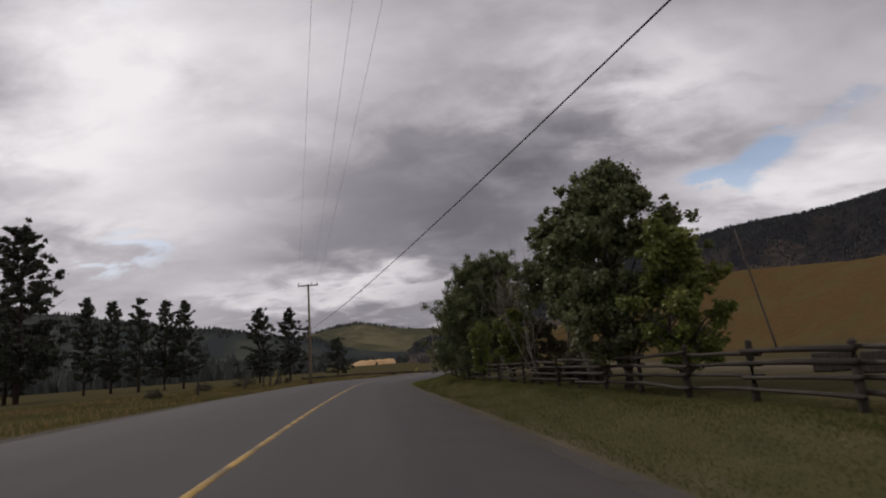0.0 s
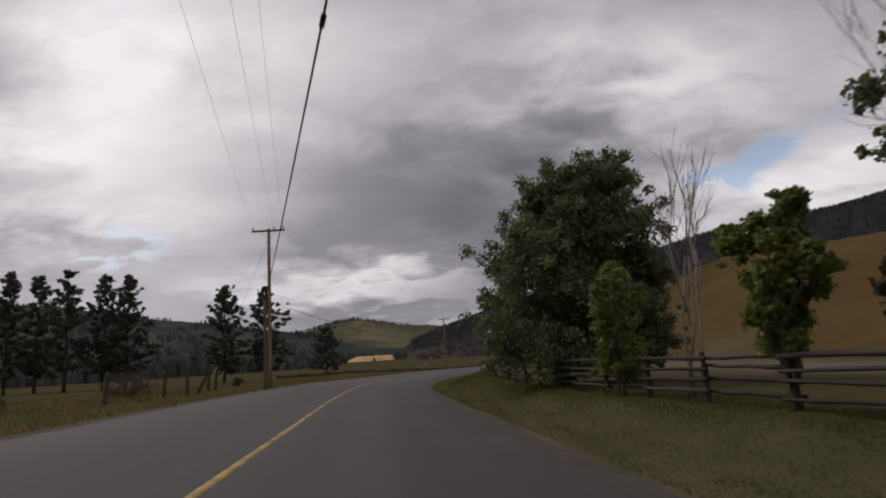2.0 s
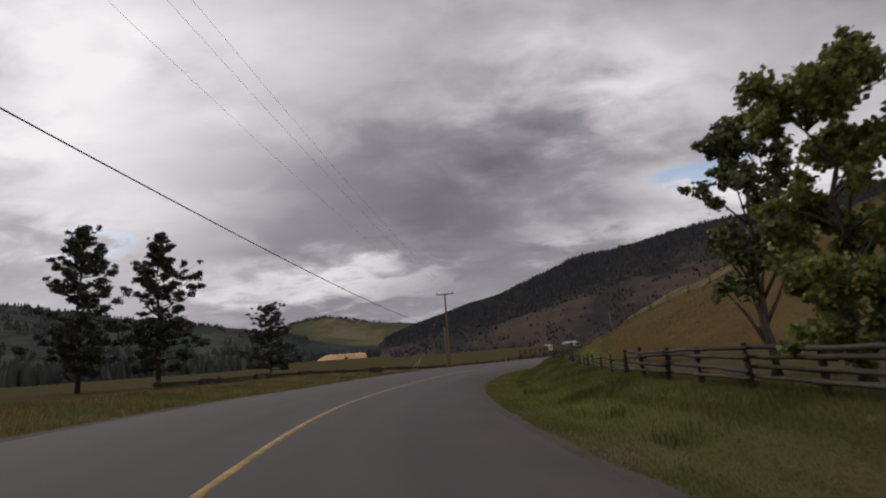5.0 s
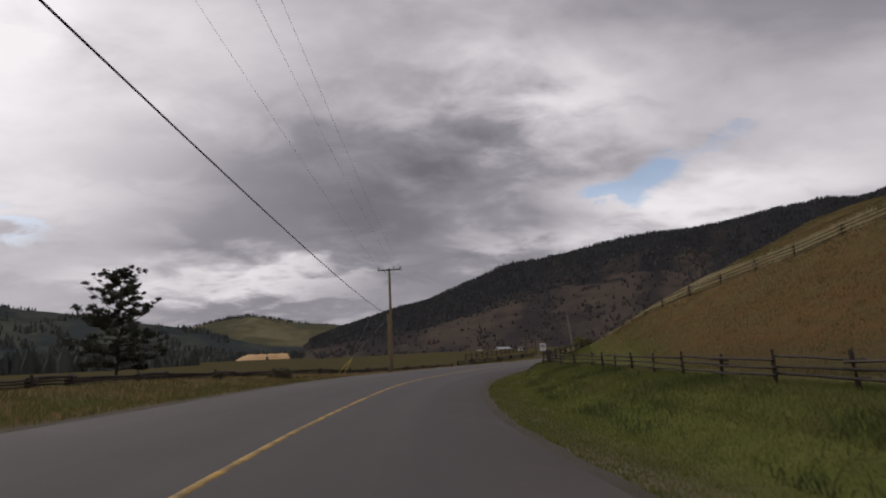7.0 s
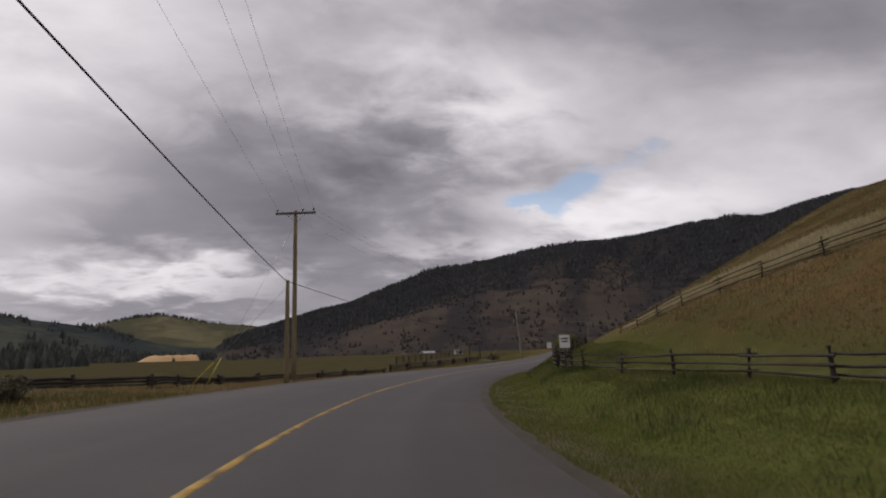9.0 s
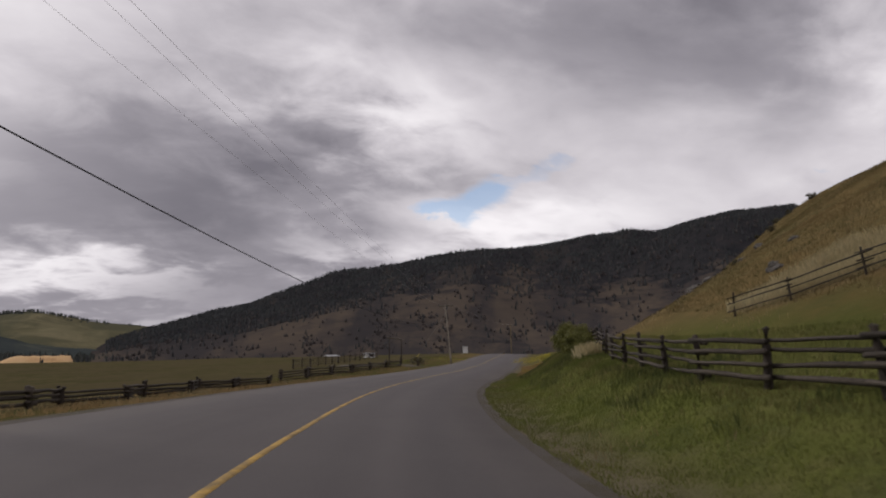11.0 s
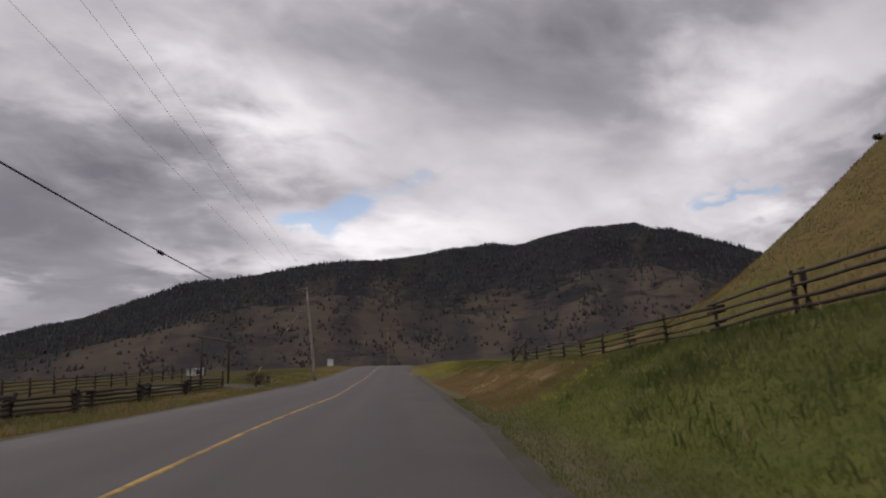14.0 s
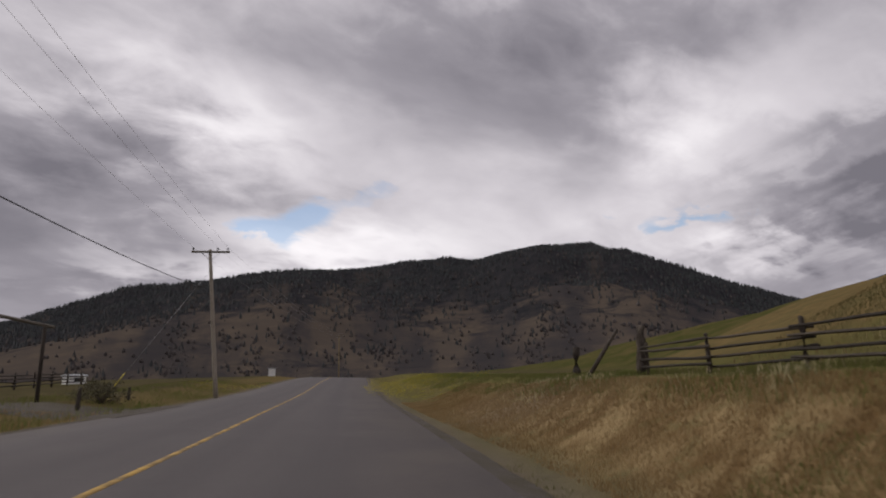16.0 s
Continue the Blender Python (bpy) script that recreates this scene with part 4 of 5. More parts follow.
tagged(new("tree_belt", wood_mesh("tree_belt", belt[keep], h_b[keep] * 0.8, 0.36, BELT, rng)), "belt of dark conifers across the valley floor", "forest", kind="stuff")


# ---- trees ----
def leaf_cloud(centres, radii, count, size, rng, droop=0.0, long=1.0, flat=0.85):
    """Small folded leaves scattered in clumps. Returns verts, faces."""
    w = np.asarray(radii) ** 2
    pick = rng.choice(len(centres), count, p=w / w.sum())
    d = np.clip(rng.normal(0, 0.46, (count, 3)), -1.0, 1.0)
    c = np.asarray(centres)[pick] + d * np.asarray(radii)[pick][:, None] * np.array([1, 1, flat])
    u = rng.normal(0, 1, (count, 3))
    u[:, 2] -= droop
    u /= np.linalg.norm(u, axis=1)[:, None]
    t = rng.normal(0, 1, (count, 3))
    v = np.cross(u, t)
    v /= np.linalg.norm(v, axis=1)[:, None]
    n = np.cross(u, v)
    s = size * rng.uniform(0.6, 1.35, count)[:, None]
    verts = np.stack([c - u * s * 0.5 * long, c + v * s * 0.42 + n * s * 0.10, c + u * s * 0.55 * long, c - v * s * 0.42 + n * s * 0.10], 1).reshape(-1, 3)
    return verts, np.arange(count * 4).reshape(-1, 4)


def deciduous(x, y, height, crown_r, crown_low, leaves, leaf, mat, label, seed, name="tree", lean=(0, 0), full=0.75, clumps=60, stems=1):
    """A broadleaf tree: tapered stem, limbs that end in leaf clumps, an uneven crown with gaps."""
    rng = np.random.default_rng(seed)
    z = ground_z(x, y) - 0.12
    root = thing(name, x, y, z, label, "tree", "roadside trees")
    tubes = Tubes(6)
    centres, radii = [], []
    for st in range(stems):
        ox, oy = (rng.normal(0, 0.35, 2) if stems > 1 else (0, 0))
        top = Vector((lean[0] + ox * 3, lean[1] + oy * 3, height * (0.86 if st == 0 else 0.7)))
        base = Vector((ox, oy, 0))
        trunk = [base.lerp(top, k / 9) + Vector((rng.normal(0, 0.05 * k), rng.normal(0, 0.05 * k), 0)) for k in range(10)]
        r0 = 0.024 * height / math.sqrt(stems)
        tubes.add(trunk, [r0 * (1.35 if k == 0 else 1) * (1 - 0.9 * k / 9) for k in range(10)])
        for c in range(clumps // stems):
            h = rng.uniform(0.0, 1.0) ** 0.85
            zc = crown_low + (height - crown_low) * h
            width = crown_r * (math.sin(math.pi * min(1, 0.16 + 0.80 * h)) ** full) * rng.uniform(0.2, 1.0) ** 0.6
            ang = rng.uniform(0, 2 * math.pi)
            k = min(9, max(1, int(9 * max(0.1, (zc - 0.22 * height * (1 - h))) / top.z)))
            start = trunk[min(k, 8)]
            end = Vector((trunk[min(k, 9)].x + math.cos(ang) * width, trunk[min(k, 9)].y + math.sin(ang) * width, zc))
            mid = start.lerp(end, 0.5) + Vector((0, 0, 0.06 * height * rng.uniform(-0.2, 0.8)))
            rb = r0 * (1 - 0.85 * k / 9) * 0.5
            tubes.add([start, mid, end], [rb, rb * 0.6, 0.012])
            centres.append(end)
            radii.append(max(0.26, crown_r * rng.uniform(0.08, 0.18)))
            for tw in range(3):
                side = Vector(rng.normal(0, 1, 3)).normalized() * crown_r * rng.uniform(0.18, 0.36)
                twig = end + Vector((side.x, side.y, side.z * 0.8 + 0.03 * crown_r))
                tubes.add([end.lerp(start, 0.12), twig], [0.012, 0.005])
                centres.append(twig)
                radii.append(max(0.15, crown_r * rng.uniform(0.05, 0.12)))
            if rng.uniform() < 0.6:
                centres.append(mid.lerp(end, 0.6) + Vector(rng.normal(0, 0.3, 3)))
                radii.append(crown_r * rng.uniform(0.12, 0.26))
    part("trunk", tubes.mesh("trunk", BARK), root, "grey bark trunk and limbs")
    v, f = leaf_cloud([tuple(c) for c in centres], radii, int(leaves * 1.4), leaf * 1.0, rng, 0.5)
    part("crown", quick_mesh("crown", v, f, mat), root)
    return root


def bare_tree(x, y, height, label, seed, lean=(0, 0)):
    rng = np.random.default_rng(seed)
    root = thing("bare_tree", x, y, ground_z(x, y) - 0.1, label, "tree", "roadside trees")
    t = Tubes(6)

    def grow(p, d, length, r, depth):
        q = p + d * length * 0.5 + Vector(rng.normal(0, 0.04, 3)) * length
        e = p + d * length + Vector(rng.normal(0, 0.06, 3)) * length
        t.add([p, q, e], [r, r * 0.75, r * 0.5])
        if depth:
            for k in range(3 if depth > 1 else 4):
                nd = (d + Vector(rng.normal(0, 0.26, 3)) + Vector((0, 0, 0.25))).normalized()
                grow(p.lerp(e, rng.uniform(0.45, 1.0)), nd, length * rng.uniform(0.5, 0.75), r * 0.5, depth - 1)

    for k in range(3):
        grow(Vector((rng.normal(0, 0.2), rng.normal(0, 0.2), 0)), Vector((lean[0] + rng.normal(0, 0.16), lean[1] + rng.normal(0, 0.16), 1)).normalized(), height * 0.46, 0.0048 * height, 3)
    part("trunk", t.mesh("trunk", DEAD), root, "bare pale grey stems and twigs")
    return root


def pine(x, y, height, spread_r, label, seed, low=0.16, tufts=3000, group="pines on the meadow", taper=0.88):
    """A ponderosa: straight stem, irregular oval crown of branches that turn up into rounded tufts, with gaps between."""
    rng = np.random.default_rng(seed)
    root = thing("pine_tree", x, y, ground_z(x, y) - 0.1, label, "tree", group)
    t = Tubes(7)
    t.add([(rng.normal(0, 0.03) * k, rng.normal(0, 0.03) * k, height * k / 8) for k in range(9)], [0.016 * height * (1 - 0.90 * k / 8) for k in range(9)])
    cs, rs = [], []
    h = low
    lop = rng.uniform(0, 6.28)
    while h < 0.97:
        n = rng.integers(3, 6)
        a0 = rng.uniform(0, 6.28)
        share = (h - low) / (1 - low)
        wide = 1.36 * spread_r * (0.08 + 1.0 * (1 - share) ** taper) * min(1.0, 0.58 + share * 2.2) * rng.uniform(0.72, 1.15)
        for k in range(n):
            if rng.uniform() < 0.20:
                continue
            a = a0 + k * 6.28 / n + rng.normal(0, 0.35)
            ln = wide * rng.uniform(0.45, 1.1) * (1 + 0.14 * math.cos(a - lop))
            z0 = height * h + rng.normal(0, 0.2)
            rise = rng.uniform(-0.22, 0.10) if share < 0.35 else rng.uniform(0.05, 0.45)
            tip = Vector((math.cos(a) * ln, math.sin(a) * ln, z0 + ln * rise + 0.02 * height))
            t.add([(0, 0, z0 - 0.05 * ln), (tip.x * 0.55, tip.y * 0.55, z0 + (tip.z - z0) * 0.2), tip], [0.05 * (1 - h) + 0.02, 0.03, 0.012])
            for m in range(5):
                g = 1.05 - 0.75 * rng.uniform(0, 1) ** 1.3
                cs.append((tip.x * g + rng.normal(0, 0.12), tip.y * g + rng.normal(0, 0.12), z0 + (tip.z - z0) * g * g + rng.normal(0.10, 0.12)))
                rs.append((0.018 * height + 0.13) * rng.uniform(0.5, 1.25) * (0.7 + 0.5 * (1 - h)))
        h += rng.uniform(0.020, 0.040)
    for k in range(3):
        cs.append((rng.normal(0, 0.2), rng.normal(0, 0.2), height * (1.0 - 0.022 * k)))
        rs.append(0.026 * height)
    part("trunk", t.mesh("trunk", PINE_BARK), root, "dark bark trunk and branches")
    v, f = leaf_cloud(cs, rs, int(tufts * 5.6), 0.0125 * height ** 0.95, rng, -0.3, 2.0, 0.62)
    part("crown", quick_mesh("crown", v, f, NEEDLE), root)
    return root


DARK_PINE = "tall dark ponderosa pine with an open ragged crown"
pine(-71.6, 123.9, 19.5, 3.6, DARK_PINE, 11)
pine(-63.6, 118.9, 17.6, 3.2, DARK_PINE, 12)
pine(-54.6, 111.3, 16.8, 4.0, DARK_PINE, 13)
pine(-52.5, 117.0, 16.8, 3.6, DARK_PINE, 14)
pine(-48.3, 115.5, 16.4, 3.7, DARK_PINE, 15)
pine(-34.1, 115.1, 13.9, 3.6, DARK_PINE, 16, 0.13, 4600)
pine(-29.7, 120.2, 14.1, 3.8, DARK_PINE, 17, 0.13, 4800)
pine(-23.2, 135.3, 8.5, 3.0, "small rounded dark pine standing alone by the meadow fence", 18, 0.14, 5200, taper=0.5)
pine(-41.7, 60.8, 17.4, 4.6, "large dark ponderosa pine at the meadow edge", 19, 0.14, 5200, taper=0.7)
pine(-46.5, 66.0, 14.5, 3.8, "large dark ponderosa pine at the meadow edge", 20, 0.1, 3000)

BIG = "large poplar tree with dense dark green leaves behind the fence"
deciduous(6.8, 23.2, 8.0, 2.6, 1.6, 26000, 0.17, LEAF, BIG, 31, clumps=84)
deciduous(7.4, 19.2, 5.3, 1.4, 0.9, 12000, 0.13, LEAF_PALE, "slim young tree with pale yellowish green leaves", 32, clumps=44)
deciduous(6.6, 28.3, 8.3, 2.2, 3.8, 18000, 0.17, LEAF, "dark green poplar in the shade of larger trees", 33, clumps=64)
deciduous(6.9, 34.6, 8.0, 2.6, 4.0, 20000, 0.16, LEAF, "tall poplar tree with a high dark green crown", 34, clumps=66, stems=2)
deciduous(4.25, 39.0, 4.5, 0.72, 1.3, 11000, 0.12, LEAF_PALE, "small young tree with pale green leaves", 35, clumps=44)
deciduous(2.85, 46.4, 4.3, 0.68, 0.7, 10000, 0.11, LEAF_PALE, "narrow young tree with bright yellowish green leaves", 36, clumps=44)
deciduous(3.0, 56.0, 10.6, 4.1, 0.9, 78000, 0.15, LEAF, "large spreading poplar with dark green leaves down to the ground", 37, lean=(1.3, 0.0), full=0.42, clumps=170)
deciduous(2.3, 75.2, 7.0, 1.8, 0.5, 16000, 0.14, LEAF_PALE, "slender poplar with light green leaves beside the fence", 38, clumps=50)
deciduous(3.6, 80.5, 7.8, 1.5, 2.2, 7000, 0.16, LEAF, "thin poplar with a sparse green crown", 39, clumps=36)
deciduous(6.8, 30.0, 2.3, 1.2, 0.2, 5000, 0.12, LEAF_DULL, "dull brownish green thicket by the fence", 41, name="thicket", clumps=36)
deciduous(6.0, 36.2, 3.4, 1.5, 0.3, 8000, 0.12, LEAF_DULL, "dull brownish green thicket behind the fence", 43, name="thicket", clumps=40)
deciduous(6.2, 55.6, 6.4, 2.3, 1.0, 24000, 0.13, LEAF, "dense dark green poplar crowding a larger one", 42, full=0.4, clumps=70)
bare_tree(4.2, 43.8, 10.2, "leafless grey tree with thin upright branches", 51)
bare_tree(5.2, 33.2, 8.4, "leafless grey tree with thin upright branches among poplars", 54, (-0.28, 0.0))

# ---- utility poles and lines ----
def utility_pole(x, y, top_z, label, lean=(0.0, 0.0), arm_turn=0.0, arm=True, mat=POLE, r=0.15, name="utility_pole"):
    z = ground_z(x, y) - 0.3
    root = thing(name, x, y, z, label, "utility pole", "poles along the road")
    h = top_z - z
    t = Tubes(12)
    t.add([(lean[0] * k / 6, lean[1] * k / 6, h * k / 6) for k in range(7)], [r * (1 - 0.32 * k / 6) for k in range(7)])
    part("shaft", t.mesh("shaft", mat), root, "round wooden shaft")
    tips = []
    if arm:
        rot = Matrix.Rotation(radians(arm_turn), 4, "Z")
        b = Boxes()
        b.add((0, 0, 0), (2.3, 0.10, 0.13), None, 0.012)
        arm_ob = part("crossarm", b.mesh("crossarm", ARM), root, "weathered timber crossarm", Matrix.Translation((lean[0], lean[1] - 0.16, h - 0.18)) @ rot)
        for k, off in enumerate((-1.05, 0.40, 1.02)):
            ins = Tubes(8)
            ins.add([(0, 0, 0.0), (0, 0, 0.09), (0, 0, 0.10), (0, 0, 0.15), (0, 0, 0.16), (0, 0, 0.22)], [0.018, 0.018, 0.062, 0.075, 0.045, 0.035])
            part("insulator", ins.mesh("insulator", CERAMIC), arm_ob, "dark ceramic insulator", Matrix.Translation((off, 0, 0.06)))
            p = root.matrix_world @ Matrix.Translation((lean[0], lean[1] - 0.16, h - 0.18)) @ rot @ Vector((off, 0, 0.28))
            tips.append(p)
        for side in (-1, 1):
            br = Tubes(5)
            br.add([(side * 0.62, 0, 0.0), (0, 0.10, -0.55)], [0.014, 0.014])
            part("brace", br.mesh("brace", STEEL), arm_ob, "thin steel brace")
    return root, tips


def line_between(a, b, sag, r, mat, label, name="power_line"):
    a, b = Vector(a), Vector(b)
    t = Tubes(5)
    n = 24
    t.add([a.lerp(b, k / n) - Vector((0, 0, 4 * sag * (k / n) * (1 - k / n))) for k in range(n + 1)], [r] * (n + 1))
    return tagged(new(name, t.mesh(name, mat)), label, "power line", "overhead lines")


TALL = "tall wooden power pole with a single crossarm and three insulators"
SHORT = "short wooden pole carrying a black cable beside a power pole"
pole_a, tips_a = utility_pole(-14.55, 67.9, 11.4, TALL, arm_turn=0)
pole_b, tips_b = utility_pole(-2.2, 143.2, 9.75, TALL, arm_turn=-18)
pole_c, tips_c = utility_pole(44.4, 217.0, 9.9, "tall bleached wooden power pole leaning slightly with one crossarm", (-1.1, -0.5), arm_turn=-33, mat=POLE_GREY)
utility_pole(-14.1, 65.2, 6.1, SHORT, arm=False, mat=POLE_OLD, r=0.13, name="cable_pole")
utility_pole(-2.8, 138.6, 5.1, SHORT, arm=False, mat=POLE, r=0.13, name="cable_pole")
pole_d, tips_d = utility_pole(102.0, 291.5, 12.0, TALL, arm_turn=-33)
line_between((10.0, -13.5, 7.0), (-14.1, 65.2, 6.05), 0.8, 0.017, CABLE, "thick black overhead cable sagging across the road", "cable")
line_between((-14.1, 65.2, 6.05), (-2.8, 138.6, 5.0), 0.8, 0.016, CABLE, "thick black overhead cable between short poles", "cable")
CAB_A, CAB_B, CAB_SAG = Vector((-2.8, 138.6, 5.05)), Vector((43.3, 217.0, 7.5)), 1.75
line_between(CAB_A, CAB_B, CAB_SAG, 0.017, CABLE, "thick black overhead cable beside the road", "cable")
splice = Tubes(8)
splice.add([(-0.34, 0, 0), (-0.24, 0, -0.02), (0.24, 0, -0.02), (0.34, 0, 0)], [0.03, 0.075, 0.075, 0.03])
splice_mesh = splice.mesh("cable_splice", CABLE)
for a, b, sag, share, size in ((CAB_A, CAB_B, CAB_SAG, 0.50, 0.72), (Vector((10.0, -13.5, 7.0)), Vector((-14.1, 65.2, 6.05)), 0.8, 0.59, 0.5)):
    sp = new("cable_splice", splice_mesh)
    sp.matrix_world = Matrix.Translation(a.lerp(b, share) - Vector((0, 0, 4 * sag * share * (1 - share)))) @ (b - a).to_track_quat("X", "Z").to_matrix().to_4x4() @ Matrix.Scale(size, 4)
    tagged(sp, "black splice closure hanging on the overhead cable", "cable splice", "cable splices")
for ta, tb in ((tips_a, tips_b), (tips_b, tips_c), (tips_c, tips_d)):
    for k in range(3):
        line_between(ta[k], tb[k], 0.9, 0.0045, WIRE, "thin bare power line between the poles")
for k in range(3):
    line_between((4.0 + 0.8 * k, -14.0, 10.9), tips_a[k], 0.9, 0.0045, WIRE, "thin bare power line between the poles")


# ---- fences ----
def rail_mesh(seed):
    rng = np.random.default_rng(seed)
    t = Tubes(7)
    n = 5
    t.add([((k / (n - 1) - 0.5), rng.normal(0, 0.012), rng.normal(0, 0.012)) for k in range(n)], [0.052 * rng.uniform(0.85, 1.15) * (1.12 - 0.22 * k / (n - 1)) for k in range(n)])
    return t.mesh("rail", RAIL)


def post_mesh(seed):
    rng = np.random.default_rng(seed)
    t = Tubes(8)
    t.add([(rng.normal(0, 0.006), rng.normal(0, 0.006), h) for h in (-0.25, 0.2, 0.7, 0.97, 1.0)], [0.085, 0.08, 0.072, 0.068, 0.050])
    return t.mesh("post", POST)


RAILS, POSTS = [rail_mesh(60 + k) for k in range(5)], [post_mesh(80 + k) for k in range(4)]


def rail_fence(points, heights, post_h, label, seed, thick=1.0, gap=()):
    """Log rails nailed to posts that stand at the points (x, y)."""
    rng = np.random.default_rng(seed)
    zs = [ground_z(*p) for p in points]
    root = thing("rail_fence", points[0][0], points[0][1], zs[0], label, "fence", "rail fences")
    inv = root.matrix_world.inverted()
    for i, ((x, y), z) in enumerate(zip(points, zs)):
        hh = post_h * rng.uniform(0.94, 1.10)
        part("post", POSTS[i % 4], root, m=inv @ pose(x, y, z, rng.normal(0, 2), rng.normal(0, 2), rng.uniform(0, 360)) @ Matrix.Diagonal((1.15 * thick, 1.15 * thick, hh, 1)))
        if i + 1 == len(points) or i in gap:
            continue
        (x2, y2), z2 = points[i + 1], zs[i + 1]
        d = Vector((x2 - x, y2 - y, 0))
        ln = d.length + 0.35
        side = Vector((d.y, -d.x, 0)).normalized() * (0.10 if i % 2 else -0.10)
        for h in heights:
            a = Vector((x, y, z + h + rng.normal(0, 0.025))) + side
            b = Vector((x2, y2, z2 + h + rng.normal(0, 0.025))) + side
            q = (b - a).to_track_quat("X", "Z").to_matrix().to_4x4()
            part("rail", RAILS[int(rng.integers(5))], root, m=inv @ Matrix.Translation((a + b) / 2) @ q @ Matrix.Diagonal((ln * rng.uniform(1.0, 1.04), thick * rng.uniform(0.85, 1.2), thick * rng.uniform(0.85, 1.2), 1)))
    return root


def row(s0, s1, gap, off=None):
    out = []
    for s in np.arange(s0, s1, gap):
        o = float(tab(s, FENCE_OFF)) if off is None else off(s)
        out.append(tuple(float(v) for v in at(s, o)))
    return out


RUSTIC = "weathered grey log rail fence with round posts"
H4 = (0.30, 0.60, 0.88, 1.15)
rail_fence(row(4, 58, 3.1), H4, 1.32, RUSTIC + " under roadside trees", 1)
rail_fence(row(60, 89.5, 2.9), (0.24, 0.48, 0.72, 0.90), 1.02, RUSTIC + " beside tall trees", 2)
rail_fence(row(89.1, 138.8, 3.3), (0.18, 0.38, 0.60), 0.76, RUSTIC + " below the slope", 3, 0.62)
H3 = (0.18, 0.38, 0.58, 0.78)
rail_fence(row(137.5, 180, 2.7), (0.20, 0.42, 0.64, 0.84), 0.97, RUSTIC + " climbing over green grass", 4, 0.82)
rail_fence(row(178.4, 206, 2.985), H3, 0.88, RUSTIC + " along the verge", 5, 0.62)
# a fence that climbs the slope
CLIMB = ((125, 28.5), (127.5, 27), (130.2, 25), (132.5, 23.2), (134.5, 21.3), (136.5, 19.5), (139, 17.8), (142, 16.8), (146, 15.9), (149.5, 15.2), (152, 14.3), (154.3, 13.5))
climb = [tuple(float(v) for v in at(s, o)) for s, o in CLIMB]
rail_fence(climb, (0.22, 0.44, 0.66), 0.78, "weathered rail fence climbing the dry slope", 6, 0.45)


def snake_fence(s0, s1, off, label, seed, rails=4, pitch=0.2):
    """Zigzag of stacked split rails with crossed stakes at the corners."""
    rng = np.random.default_rng(seed)
    pts = []
    for i, s in enumerate(np.arange(s0, s1, 2.9)):
        x, y = at(s, off(s) + (0.45 if i % 2 else -0.45))
        pts.append((float(x), float(y)))
    zs = [ground_z(*p) for p in pts]
    root = thing("snake_fence", pts[0][0], pts[0][1], zs[0], label, "fence", "snake fences")
    inv = root.matrix_world.inverted()
    for i in range(len(pts) - 1):
        (x, y), (x2, y2) = pts[i], pts[i + 1]
        d = Vector((x2 - x, y2 - y, 0))
        for k in range(rails):
            h = 0.14 + pitch * k + (0.5 * pitch if i % 2 else 0)
            a, b = Vector((x, y, zs[i] + h)), Vector((x2, y2, zs[i + 1] + h + rng.normal(0, 0.02)))
            q = (b - a).to_track_quat("X", "Z").to_matrix().to_4x4()
            part("rail", RAILS[int(rng.integers(5))], root, m=inv @ Matrix.Translation((a + b) / 2) @ q @ Matrix.Diagonal((d.length + 0.6, rng.uniform(1.0, 1.5), rng.uniform(1.0, 1.5), 1)))
        for lean in (-7, 7):
            part("stake", POSTS[int(rng.integers(4))], root, m=inv @ pose(x, y, zs[i], lean + rng.normal(0, 4), 0, math.degrees(math.atan2(d.y, d.x))) @ Matrix.Diagonal((1.25, 1.25, (0.17 + pitch * rails) * rng.uniform(0.85, 1.15), 1)))
    return root


SNAKE = "old zigzag snake fence of stacked weathered rails"
snake_fence(104, 150, lambda s: float(np.interp(s, (104, 120, 139, 150), (-16.5, -13.2, -9.4, -10.5))), SNAKE + " by the meadow", 21, 3, 0.13)
snake_fence(150, 181, lambda s: float(np.interp(s, (150, 162, 172, 181), (-10.5, -10.6, -11.2, -11.4))), SNAKE + " beside the road", 22, 3, 0.17)
snake_fence(181, 214.5, lambda s: float(np.interp(s, (181, 196, 206, 214), (-11.4, -11.0, -10.2, -9.5))), SNAKE + " beside the road", 23, 4, 0.20)
rail_fence([tuple(float(v) for v in at(s, -19 - 0.02 * s)) for s in np.arange(212, 262, 3.4)], H4, 1.4, RUSTIC + " round a yard", 25)

# posts and a leaning brace where the meadow fence ends
for s, o, h, lean in ((57, -7.9, 1.3, 0), (60.5, -8.0, 1.1, 0), (62.2, -8.0, 1.3, 28), (64.3, -8.0, 1.25, 0), (66.0, -8.1, 1.35, 4), (41, -9.0, 0.9, 0), (52, -8.4, 1.2, 3)):
    x, y = at(s, o)
    ob = new("fence_post", POSTS[int(s) % 4])
    ob.matrix_world = pose(x, y, ground_z(x, y), 0, lean, 0) @ Matrix.Diagonal((1.2, 1.2, h, 1))
    tagged(ob, "weathered wooden fence post at the meadow edge" if lean < 10 else "weathered brace leaning against a fence post", "post", "meadow posts")
for s, o, h in ((205.5, 11.45, 1.38), (211.5, 11.9, 1.1)):
    x, y = at(s, o)
    ob = new("gate_post", POSTS[int(s) % 4])
    ob.matrix_world = pose(x, y, ground_z(x, y), 0, 3, -35) @ Matrix.Diagonal((1.9, 1.9, h, 1))
    tagged(ob, "stout dark gate post by a field opening", "post", "gate posts")
lx, ly = (float(v) for v in at(208.6, 11.1))
t = Tubes(8)
